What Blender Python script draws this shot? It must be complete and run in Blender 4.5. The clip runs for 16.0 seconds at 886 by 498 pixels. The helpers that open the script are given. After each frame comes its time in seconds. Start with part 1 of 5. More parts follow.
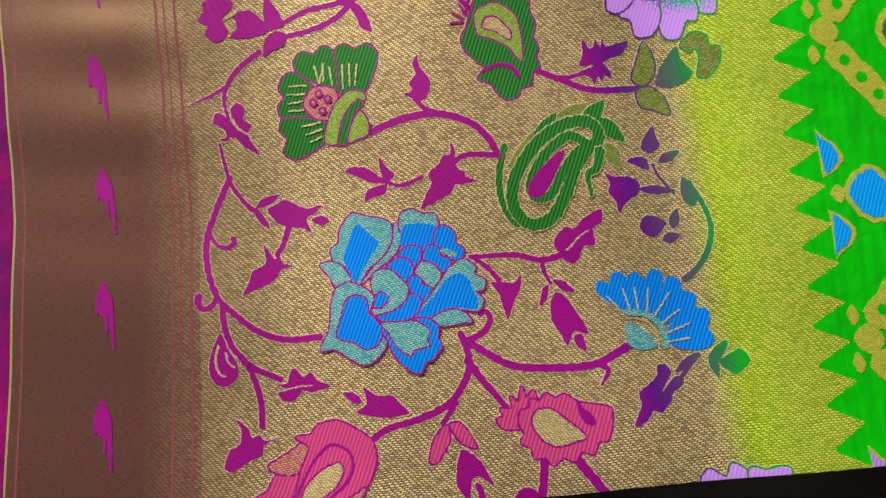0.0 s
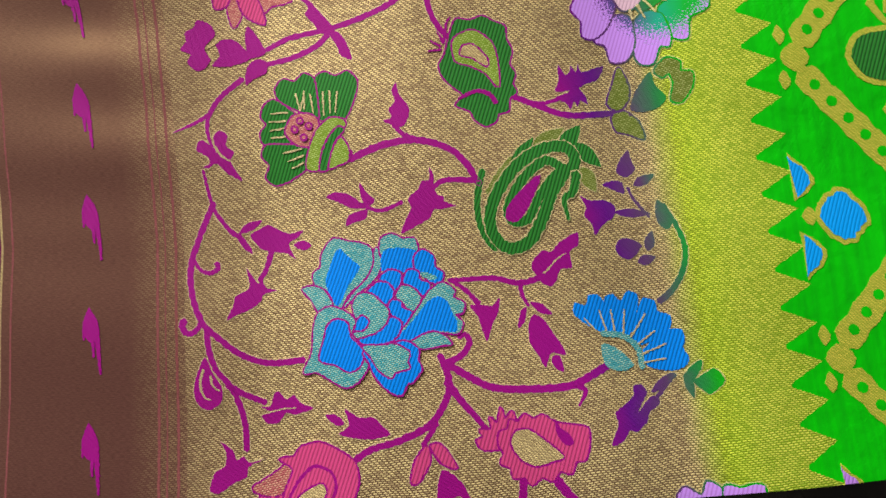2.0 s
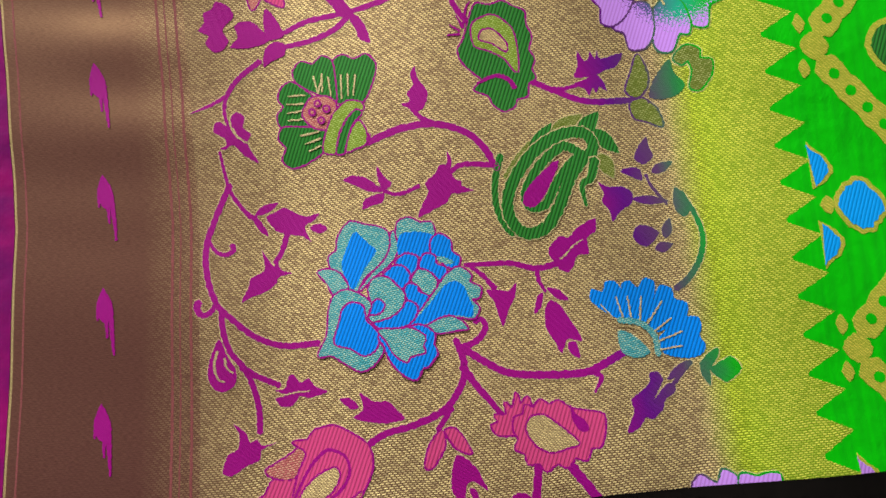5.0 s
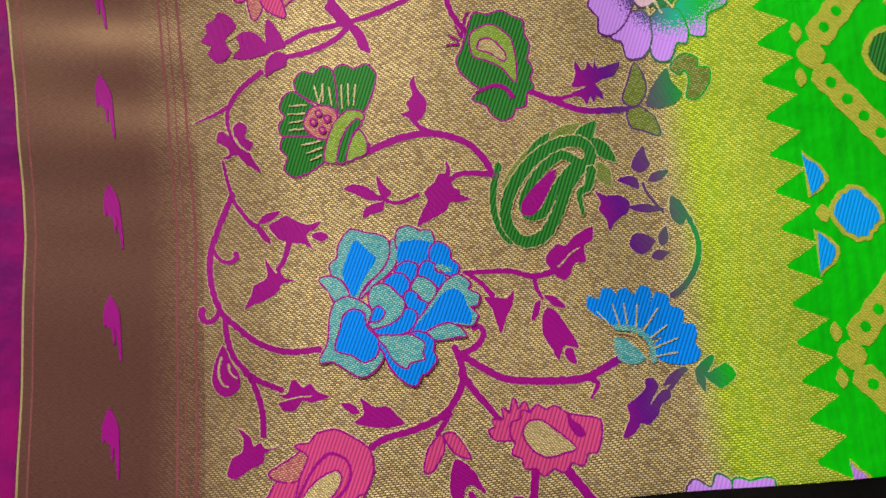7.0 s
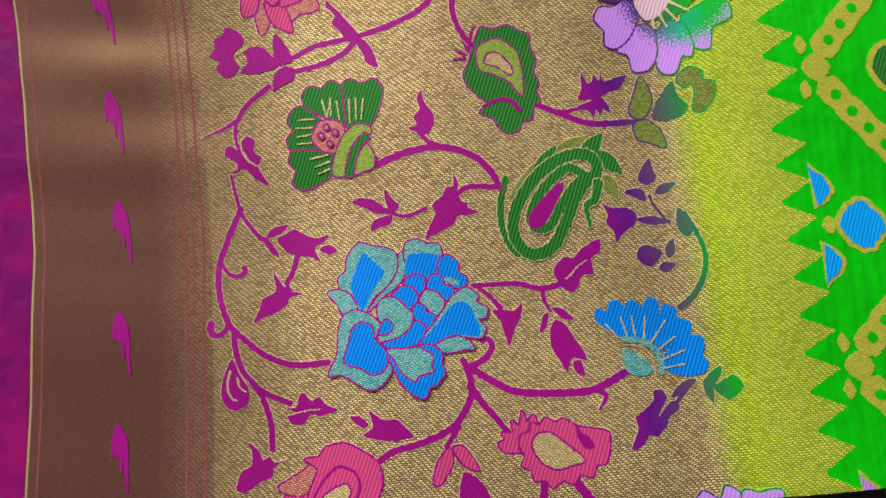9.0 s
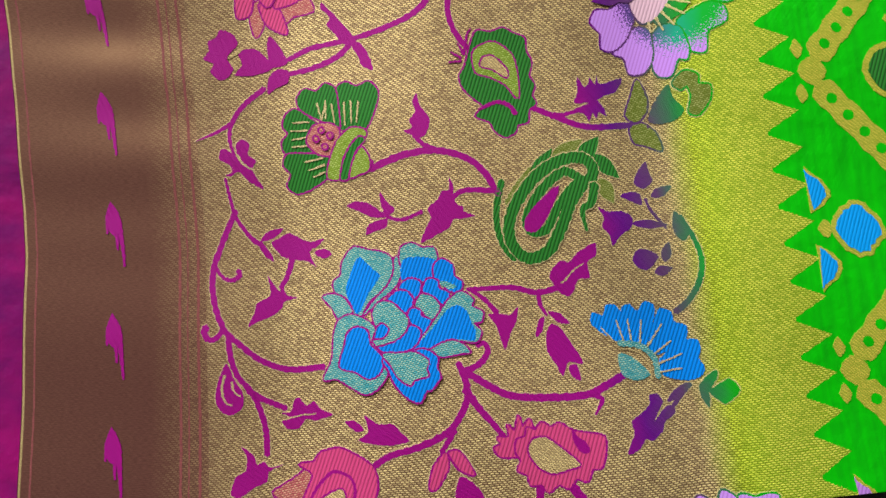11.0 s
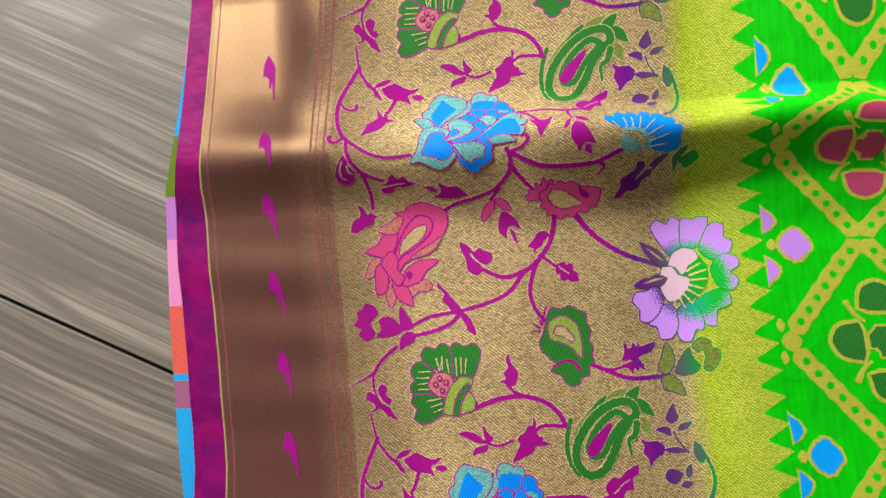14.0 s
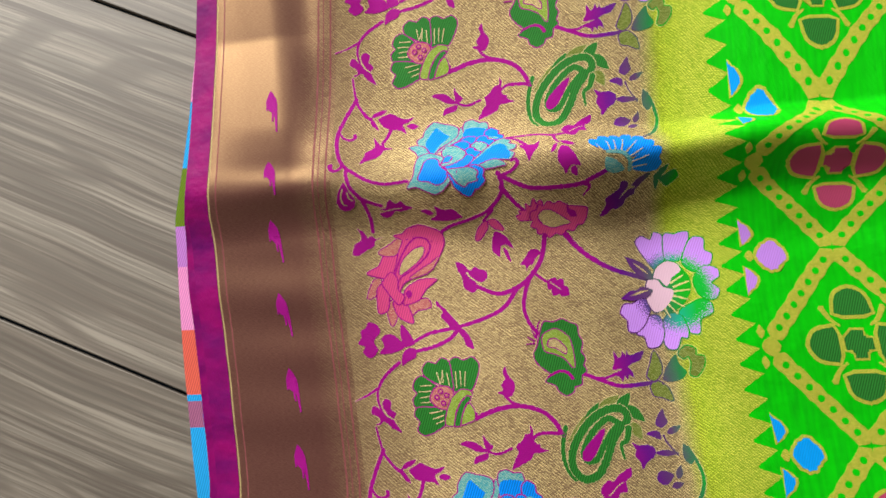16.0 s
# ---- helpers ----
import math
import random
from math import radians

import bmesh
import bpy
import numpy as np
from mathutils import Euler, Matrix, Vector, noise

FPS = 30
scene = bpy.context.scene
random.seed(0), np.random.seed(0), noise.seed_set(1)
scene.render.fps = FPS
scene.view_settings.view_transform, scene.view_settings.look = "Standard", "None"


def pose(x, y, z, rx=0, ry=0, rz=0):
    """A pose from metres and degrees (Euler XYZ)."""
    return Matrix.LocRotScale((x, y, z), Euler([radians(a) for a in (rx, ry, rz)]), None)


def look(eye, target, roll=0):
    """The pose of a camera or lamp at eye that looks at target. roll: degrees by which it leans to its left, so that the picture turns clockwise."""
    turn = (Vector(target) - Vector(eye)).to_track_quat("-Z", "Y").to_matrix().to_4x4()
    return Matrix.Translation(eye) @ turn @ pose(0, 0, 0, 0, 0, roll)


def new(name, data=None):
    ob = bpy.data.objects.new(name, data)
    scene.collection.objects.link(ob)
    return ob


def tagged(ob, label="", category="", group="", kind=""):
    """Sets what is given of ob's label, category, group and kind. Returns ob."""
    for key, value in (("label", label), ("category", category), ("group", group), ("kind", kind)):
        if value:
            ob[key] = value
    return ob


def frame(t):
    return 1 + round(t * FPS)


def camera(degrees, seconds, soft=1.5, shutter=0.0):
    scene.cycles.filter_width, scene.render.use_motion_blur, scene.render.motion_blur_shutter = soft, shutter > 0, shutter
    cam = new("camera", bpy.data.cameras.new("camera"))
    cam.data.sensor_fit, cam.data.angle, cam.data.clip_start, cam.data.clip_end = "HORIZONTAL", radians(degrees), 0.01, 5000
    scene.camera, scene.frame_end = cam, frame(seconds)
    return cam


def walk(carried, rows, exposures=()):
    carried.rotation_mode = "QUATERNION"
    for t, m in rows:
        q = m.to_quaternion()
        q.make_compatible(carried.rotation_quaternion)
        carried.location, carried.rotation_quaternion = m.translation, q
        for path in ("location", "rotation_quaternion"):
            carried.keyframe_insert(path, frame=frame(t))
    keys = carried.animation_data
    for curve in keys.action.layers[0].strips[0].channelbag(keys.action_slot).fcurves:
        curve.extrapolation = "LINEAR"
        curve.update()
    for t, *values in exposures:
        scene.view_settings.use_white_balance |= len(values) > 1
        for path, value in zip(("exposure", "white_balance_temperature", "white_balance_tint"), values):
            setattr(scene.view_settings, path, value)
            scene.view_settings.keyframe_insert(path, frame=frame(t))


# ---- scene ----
cam = camera(62.0, 16.0, soft=1.6)
PATH = [
    (0, (0.0140, -0.0230, 0.2841), (-0.0101, 0.0172, -0.2137), -31.10),
    (0.5, (0.0127, -0.0200, 0.2879), (-0.0128, 0.0207, -0.2098), -32.41),
    (1, (0.0158, -0.0165, 0.2886), (-0.0092, 0.0250, -0.2091), -31.53),
    (1.5, (0.0201, -0.0153, 0.2883), (-0.0029, 0.0257, -0.2094), -29.87),
    (2, (0.0220, -0.0143, 0.2898), (-0.0015, 0.0262, -0.2080), -30.75),
    (2.5, (0.0210, -0.0123, 0.2915), (-0.0020, 0.0285, -0.2063), -29.86),
    (3, (0.0171, -0.0137, 0.2930), (-0.0071, 0.0297, -0.2046), -29.33),
    (3.5, (0.0157, -0.0142, 0.2906), (-0.0068, 0.0298, -0.2069), -27.21),
    (4, (0.0160, -0.0180, 0.2892), (-0.0063, 0.0257, -0.2084), -27.16),
    (4.5, (0.0141, -0.0217, 0.2882), (-0.0072, 0.0220, -0.2095), -25.89),
    (7, (0.0192, -0.0140, 0.2936), (-0.0098, 0.0205, -0.2044), -39.95),
    (7.5, (0.0196, -0.0084, 0.2947), (-0.0079, 0.0285, -0.2031), -36.72),
    (8, (0.0163, -0.0073, 0.2955), (-0.0111, 0.0309, -0.2023), -35.78),
    (8.5, (0.0158, -0.0118, 0.2954), (-0.0131, 0.0277, -0.2022), -36.36),
    (11, (0.0155, -0.0095, 0.2941), (-0.0096, 0.0287, -0.2038), -33.50),
    (11.5, (0.0120, -0.0012, 0.2992), (-0.0141, 0.0404, -0.1984), -31.72),
    (12, (0.0072, 0.0102, 0.3090), (-0.0203, 0.0571, -0.1881), -29.55),
    (12.5, (0.0017, 0.0313, 0.3231), (-0.0303, 0.0887, -0.1726), -27.88),
    (13, (-0.0154, 0.0593, 0.3657), (-0.0484, 0.1176, -0.1298), -28.24),
    (13.5, (-0.0178, 0.0795, 0.4078), (-0.0471, 0.1368, -0.0880), -26.55),
    (14, (-0.0223, 0.0917, 0.4244), (-0.0513, 0.1439, -0.0720), -29.34),
    (14.5, (-0.0305, 0.0863, 0.4449), (-0.0577, 0.1413, -0.0513), -27.53),
    (15, (-0.0287, 0.0942, 0.4527), (-0.0559, 0.1524, -0.0431), -26.82),
    (15.5, (-0.0236, 0.1021, 0.4536), (-0.0502, 0.1567, -0.0427), -27.91),
    (16, (-0.0225, 0.0927, 0.4493), (-0.0474, 0.1541, -0.0462), -24.04),
]
walk(cam, [(t, look(eye, target, roll)) for t, eye, target, roll in PATH], [(0, 0.38), (11.6, 0.42), (13.2, 0.60), (16, 0.58)])

# ---- light: daylight through one assumed, unseen window
world = bpy.data.worlds.new("world")
scene.world = world
world.use_nodes = True
world.node_tree.nodes["Background"].inputs[0].default_value = (0.75, 0.85, 1.0, 1)
world.node_tree.nodes["Background"].inputs[1].default_value = 0.6


def area_light(name, m, wide, tall, watts, colour):
    data = bpy.data.lights.new(name, "AREA")
    data.shape, data.size, data.size_y, data.energy, data.color = "RECTANGLE", wide, tall, watts, colour
    ob = new(name, data)
    ob.matrix_world = m
    return ob


# added lamp for the unseen window; its side follows the shading of the folds
area_light("window_daylight", look((-1.3, 2.10, 1.45), (-0.8, 0.2, 0.4)), 1.6, 1.25, 118, (1.0, 0.975, 0.925))

# ---- materials
def material(name, rough=0.6, metal=0.0, sheen=0.0):
    m = bpy.data.materials.new(name)
    m.use_nodes = True
    b = m.node_tree.nodes["Principled BSDF"]
    b.inputs["Roughness"].default_value, b.inputs["Metallic"].default_value = rough, metal
    b.inputs["Sheen Weight"].default_value = sheen
    b.inputs["Specular IOR Level"].default_value = 0.5 if metal or not sheen else 0.1
    return m, m.node_tree, b


def node(tree, kind, **values):
    n = tree.nodes.new("ShaderNode" + kind)
    for key, value in values.items():
        n.inputs[key.replace("_", " ")].default_value = value
    return n


def mix(tree, fac, a, b, blend="MIX"):
    n = tree.nodes.new("ShaderNodeMix")
    n.data_type, n.blend_type = "RGBA", blend
    for slot, value in ((0, fac), (6, a), (7, b)):
        if isinstance(value, bpy.types.NodeSocket):
            tree.links.new(value, n.inputs[slot])
        else:
            n.inputs[slot].default_value = value
    return n.outputs[2]


def sums(tree, op, a, b=0.0):
    n = tree.nodes.new("ShaderNodeMath")
    n.operation = op
    for slot, value in ((0, a), (1, b)):
        if isinstance(value, bpy.types.NodeSocket):
            tree.links.new(value, n.inputs[slot])
        else:
            n.inputs[slot].default_value = value
    return n.outputs[0]


def ramp(tree, fac, *stops):
    n = tree.nodes.new("ShaderNodeValToRGB")
    tree.links.new(fac, n.inputs[0])
    while len(n.color_ramp.elements) < len(stops):
        n.color_ramp.elements.new(0.5)
    for e, (at, colour) in zip(n.color_ramp.elements, stops):
        e.position, e.color = at, (*colour, 1)
    return n.outputs[0]


def cloth_uv(tree):
    """The place on the cloth in mm: the vector, u across, v along."""
    n = tree.nodes.new("ShaderNodeUVMap")
    n.uv_map = "weave"
    s = tree.nodes.new("ShaderNodeSeparateXYZ")
    tree.links.new(n.outputs[0], s.inputs[0])
    return n.outputs[0], s.outputs[0], s.outputs[1]


def warp_colour(tree, u, v, dull=False, teal=False):
    """The dyed warp: magenta, violet in a narrow change, then green."""
    wob = node(tree, "TexNoise", Scale=0.12, Detail=2.0)
    tree.links.new(cloth_uv(tree)[0], wob.inputs["Vector"])
    place = sums(tree, "ADD", u, sums(tree, "MULTIPLY", sums(tree, "SUBTRACT", wob.outputs[0], 0.5), 9.0))
    place = sums(tree, "DIVIDE", sums(tree, "SUBTRACT", place, 30.0), 100.0)
    if dull:
        return ramp(tree, place, (0.0, (0.085, 0.024, 0.024)), (0.62, (0.075, 0.028, 0.024)), (0.70, (0.11, 0.14, 0.006)), (0.80, (0.15, 0.29, 0.002)), (1.0, (0.16, 0.33, 0.001)))
    if teal:
        return ramp(tree, place, (0.5, (0.09, 0.01, 0.20)), (0.64, (0.06, 0.10, 0.22)), (0.74, (0.01, 0.36, 0.22)), (0.85, (0.004, 0.42, 0.03)))
    return ramp(tree, place, (0.0, (0.34, 0.001, 0.225)), (0.28, (0.32, 0.001, 0.235)), (0.44, (0.13, 0.005, 0.24)), (0.58, (0.11, 0.05, 0.14)), (0.70, (0.02, 0.20, 0.06)), (0.78, (0.004, 0.40, 0.006)))


def bump(tree, b, height, strength, distance=0.0004, crumple=0.0):
    n = node(tree, "Bump", Strength=strength, Distance=distance)
    tree.links.new(height, n.inputs["Height"])
    if crumple:
        # soft unevenness of the cloth below the thread relief
        soft_noise = node(tree, "TexNoise", Scale=0.09, Detail=3.0)
        tree.links.new(cloth_uv(tree)[0], soft_noise.inputs["Vector"])
        low = node(tree, "Bump", Strength=1.0, Distance=crumple)
        tree.links.new(soft_noise.outputs[0], low.inputs["Height"])
        tree.links.new(low.outputs[0], n.inputs["Normal"])
    tree.links.new(n.outputs[0], b.inputs["Normal"])


def twill(tree, turn, pitch):
    """Fine diagonal ridges of thread."""
    m = node(tree, "Mapping", Rotation=(0, 0, radians(turn)))
    tree.links.new(cloth_uv(tree)[0], m.inputs[0])
    w = node(tree, "TexWave", Scale=6.2832 / (20 * pitch), Distortion=0.7, Detail=2.0, Detail_Scale=0.35)
    tree.links.new(m.outputs[0], w.inputs[0])
    return w.outputs["Fac"]


def silk(name, colour, rough=0.55, deep=0.62):
    m, tree, b = material(name, rough, 0.0, 0.02)
    line = ramp(tree, twill(tree, 22, 1.4), (0.18, (0, 0, 0)), (0.5, (1, 1, 1)))
    fine = node(tree, "TexNoise", Scale=3.0, Detail=3.0)
    tree.links.new(cloth_uv(tree)[0], fine.inputs["Vector"])
    c = mix(tree, line, (*[k * deep for k in colour], 1), (*colour, 1))
    c = mix(tree, sums(tree, "MULTIPLY", fine.outputs[0], 0.35), c, (*[k * 0.55 for k in colour], 1))
    tree.links.new(c, b.inputs["Base Color"])
    bump(tree, b, line, 0.5, 0.00025)
    return m


def dashes(tree, long, tall, shift=0.37, tilt=0.1, sway=0.5):
    """Staggered thread floats: how far each point lies on a float, and which float it is."""
    vec, u, v = cloth_uv(tree)
    wob = node(tree, "TexNoise", Scale=0.07, Detail=3.0)
    tree.links.new(vec, wob.inputs["Vector"])
    drift = sums(tree, "MULTIPLY", sums(tree, "SUBTRACT", wob.outputs[0], 0.5), 7.0 * sway)
    # single threads wander a little
    thin = node(tree, "TexNoise", Scale=0.8, Detail=1.0)
    tree.links.new(vec, thin.inputs["Vector"])
    drift = sums(tree, "ADD", drift, sums(tree, "MULTIPLY", thin.outputs[0], 0.5 * sway))
    rows = sums(tree, "DIVIDE", sums(tree, "ADD", sums(tree, "SUBTRACT", v, sums(tree, "MULTIPLY", u, tilt)), drift), tall)
    row = sums(tree, "FLOOR", rows)
    cells = sums(tree, "ADD", sums(tree, "DIVIDE", sums(tree, "ADD", u, drift), long), sums(tree, "MULTIPLY", row, shift))

    def hump(x):
        return sums(tree, "SUBTRACT", 1.0, sums(tree, "ABSOLUTE", sums(tree, "SUBTRACT", sums(tree, "MULTIPLY", sums(tree, "FRACT", x), 2.0), 1.0)))
    ends = ramp(tree, hump(cells), (0.14, (0, 0, 0)), (0.42, (1, 1, 1)))
    sides = ramp(tree, hump(rows), (0.22, (0, 0, 0)), (0.66, (1, 1, 1)))
    spot = tree.nodes.new("ShaderNodeCombineXYZ")
    tree.links.new(sums(tree, "FLOOR", cells), spot.inputs[0])
    tree.links.new(row, spot.inputs[1])
    chance = tree.nodes.new("ShaderNodeTexWhiteNoise")
    chance.noise_dimensions = "2D"
    tree.links.new(spot.outputs[0], chance.inputs["Vector"])
    return mix(tree, 1.0, ends, sides, "MULTIPLY"), chance.outputs["Value"]


def brocade(name, gold, lime=False, dense=1.0, fill=0.09):
    """Gold thread floats in staggered dashes over the dyed warp."""
    m, tree, b = material(name, 0.55, 0.32)
    b.inputs["Specular IOR Level"].default_value = 0.12
    vec, u, v = cloth_uv(tree)
    dash, chance = dashes(tree, 1.95 / dense, 0.78 / dense, 0.37, 0.12, 0.34)
    # uneven glint of the single floats, put into their colour by chance
    amount = mix(tree, 1.0, dash, ramp(tree, chance, (0.0, (0.35, 0.35, 0.35)), (0.6, (1, 1, 1))), "MULTIPLY")
    # broad soft patches with a little less thread colour
    patchiness = node(tree, "TexNoise", Scale=0.035, Detail=3.0)
    tree.links.new(vec, patchiness.inputs["Vector"])
    amount = mix(tree, 1.0, amount, ramp(tree, patchiness.outputs[0], (0.3, (0.78, 0.78, 0.78)), (0.7, (1, 1, 1))), "MULTIPLY")
    # darker towards the plain band: sparser floats, with the crease's shade painted in
    inward = sums(tree, "DIVIDE", sums(tree, "ADD", u, 96.0), 60.0)
    amount = mix(tree, 1.0, amount, ramp(tree, inward, (0.0, (0.35, 0.35, 0.35)), (0.6, (1, 1, 1))), "MULTIPLY")
    base = warp_colour(tree, u, v, dull=True)
    thread = mix(tree, 0.0, (*gold, 1), (*gold, 1))
    if not lime:
        rich = ramp(tree, sums(tree, "DIVIDE", sums(tree, "SUBTRACT", u, 100.0), 40.0), (0.2, (0, 0, 0)), (0.8, (1, 1, 1)))
        thread = mix(tree, rich, (*gold, 1), (0.92, 0.74, 0.13, 1))
    else:
        # the green warp shines through the gold on the body side
        shine = ramp(tree, sums(tree, "DIVIDE", sums(tree, "SUBTRACT", u, 80.0), 50.0), (0.3, (0, 0, 0)), (0.5, (1, 1, 1)))
        leafy = ramp(tree, sums(tree, "DIVIDE", sums(tree, "SUBTRACT", u, 80.0), 50.0), (0.4, (0.76, 0.90, 0.06)), (0.85, (0.98, 0.94, 0.15)))
        thread = mix(tree, shine, (*gold, 1), leafy)
    c = mix(tree, amount, base, thread)
    c = mix(tree, fill, c, thread)
    tree.links.new(c, b.inputs["Base Color"])
    tree.links.new(sums(tree, "SUBTRACT", 0.64, sums(tree, "MULTIPLY", amount, 0.14)), b.inputs["Roughness"])
    bump(tree, b, dash, 0.6, 0.00025, 0.0005)
    return m


def tissue(name, colour, gold=0.5):
    """Coloured thread crossed with short floats of pale gold."""
    m, tree, b = material(name, 0.6, 0.1)
    b.inputs["Specular IOR Level"].default_value = 0.15
    dash, chance = dashes(tree, 1.35, 0.8, 0.5, 0.25, 0.3)
    amount = mix(tree, 1.0, dash, ramp(tree, chance, (0.0, (0.15, 0.15, 0.15)), (0.7, (1, 1, 1))), "MULTIPLY")
    pale = [(1 - gold) * k + gold * g for k, g in zip(colour, (0.80, 0.78, 0.42))]
    c = mix(tree, amount, (*[0.72 * k for k in colour], 1), (*pale, 1))
    tree.links.new(c, b.inputs["Base Color"])
    bump(tree, b, dash, 0.6, 0.0003)
    return m


def flower_lilac():
    """Lilac thread that thins out over the warp towards the flower's eye."""
    m, tree, b = material("stippled_lilac_silk", 0.58, 0.0, 0.02)
    vec, u, v = cloth_uv(tree)
    du = sums(tree, "SUBTRACT", u, 104.0)
    turns = sums(tree, "DIVIDE", sums(tree, "SUBTRACT", v, 118.0), PERIOD)
    dv = sums(tree, "MULTIPLY", sums(tree, "SUBTRACT", sums(tree, "FRACT", sums(tree, "ADD", turns, 2.5)), 0.5), PERIOD)
    far = sums(tree, "SQRT", sums(tree, "ADD", sums(tree, "MULTIPLY", du, du), sums(tree, "MULTIPLY", dv, dv)))
    n = node(tree, "TexNoise", Scale=1.4, Detail=2.0)
    tree.links.new(vec, n.inputs["Vector"])
    reach = sums(tree, "ADD", sums(tree, "MULTIPLY", sums(tree, "SUBTRACT", far, 22.5), 0.035), n.outputs[0])
    lilac = ramp(tree, reach, (0.45, (0, 0, 0)), (0.53, (1, 1, 1)))
    rib = ramp(tree, twill(tree, 22, 1.4), (0.18, (0.47, 0.21, 0.72)), (0.5, (0.58, 0.28, 0.88)))
    c = mix(tree, lilac, warp_colour(tree, u, v, teal=True), rib)
    tree.links.new(c, b.inputs["Base Color"])
    bump(tree, b, n.outputs[0], 0.3, 0.0003)
    return m


def satin():
    """Close satin: gold thread on the face, maroon warp between, opening into floats towards the border."""
    m, tree, b = material("brown_gold_satin", 0.37, 1.0)
    vec, u, v = cloth_uv(tree)
    line = node(tree, "TexNoise", Scale=1.0, Detail=3.0)
    fine = node(tree, "Mapping", Scale=(0.5, 2.6, 1))
    tree.links.new(vec, fine.inputs[0])
    tree.links.new(fine.outputs[0], line.inputs["Vector"])
    tone = node(tree, "TexNoise", Scale=0.03, Detail=3.0)
    tree.links.new(vec, tone.inputs["Vector"])
    dash, chance = dashes(tree, 1.95, 0.78, 0.37, 0.12, 0.22)
    open_weave = ramp(tree, sums(tree, "DIVIDE", sums(tree, "ADD", u, 172.0), 76.0), (0.0, (0.07, 0.07, 0.07)), (0.7, (0.05, 0.05, 0.05)), (1.0, (0.8, 0.8, 0.8)))
    floats = mix(tree, 1.0, mix(tree, 1.0, dash, open_weave, "MULTIPLY"), ramp(tree, chance, (0.0, (0.3, 0.3, 0.3)), (0.6, (1, 1, 1))), "MULTIPLY")
    c = ramp(tree, line.outputs[0], (0.3, (0.29, 0.17, 0.078)), (0.7, (0.45, 0.30, 0.143)))
    c = mix(tree, sums(tree, "MULTIPLY", tone.outputs[0], 0.6), c, (0.34, 0.22, 0.11, 1))
    c = mix(tree, floats, c, (0.95, 0.74, 0.36, 1))
    tree.links.new(c, b.inputs["Base Color"])
    bump(tree, b, line.outputs[0], 0.18, 0.0002)
    warp = node(tree, "BsdfPrincipled", Roughness=0.7)
    warp.inputs["Specular IOR Level"].default_value = 0.1
    w = ramp(tree, line.outputs[0], (0.3, (0.078, 0.023, 0.025)), (0.7, (0.122, 0.043, 0.043)))
    w = mix(tree, floats, w, (0.42, 0.30, 0.15, 1))
    tree.links.new(w, warp.inputs["Base Color"])
    both = node(tree, "MixShader", Fac=0.74)
    tree.links.new(b.outputs[0], both.inputs[1])
    tree.links.new(warp.outputs[0], both.inputs[2])
    tree.links.new(both.outputs[0], tree.nodes["Material Output"].inputs["Surface"])
    return m


def warp_silk():
    m, tree, b = material("dyed_warp_silk", 0.6, 0.0, 0.02)
    vec, u, v = cloth_uv(tree)
    line = twill(tree, 80, 0.45)
    c = warp_colour(tree, u, v)
    c = mix(tree, sums(tree, "MULTIPLY", line, 0.4), c, mix(tree, 1.0, c, (0.5, 0.5, 0.5, 1), "MULTIPLY"))
    tree.links.new(c, b.inputs["Base Color"])
    bump(tree, b, line, 0.4, 0.0002)
    return m


def body_silk(name, light, dark, run=(0.35, 0.03, 1)):
    m, tree, b = material(name, 0.5, 0.0, 0.02)
    vec, u, v = cloth_uv(tree)
    streak = node(tree, "TexNoise", Scale=1.0, Detail=4.0)
    m1 = node(tree, "Mapping", Scale=run)
    tree.links.new(vec, m1.inputs[0])
    tree.links.new(m1.outputs[0], streak.inputs["Vector"])
    c = ramp(tree, streak.outputs[0], (0.3, dark), (0.62, light))
    tree.links.new(c, b.inputs["Base Color"])
    bump(tree, b, twill(tree, 0, 0.5), 0.3, 0.0002, 0.0011)
    return m


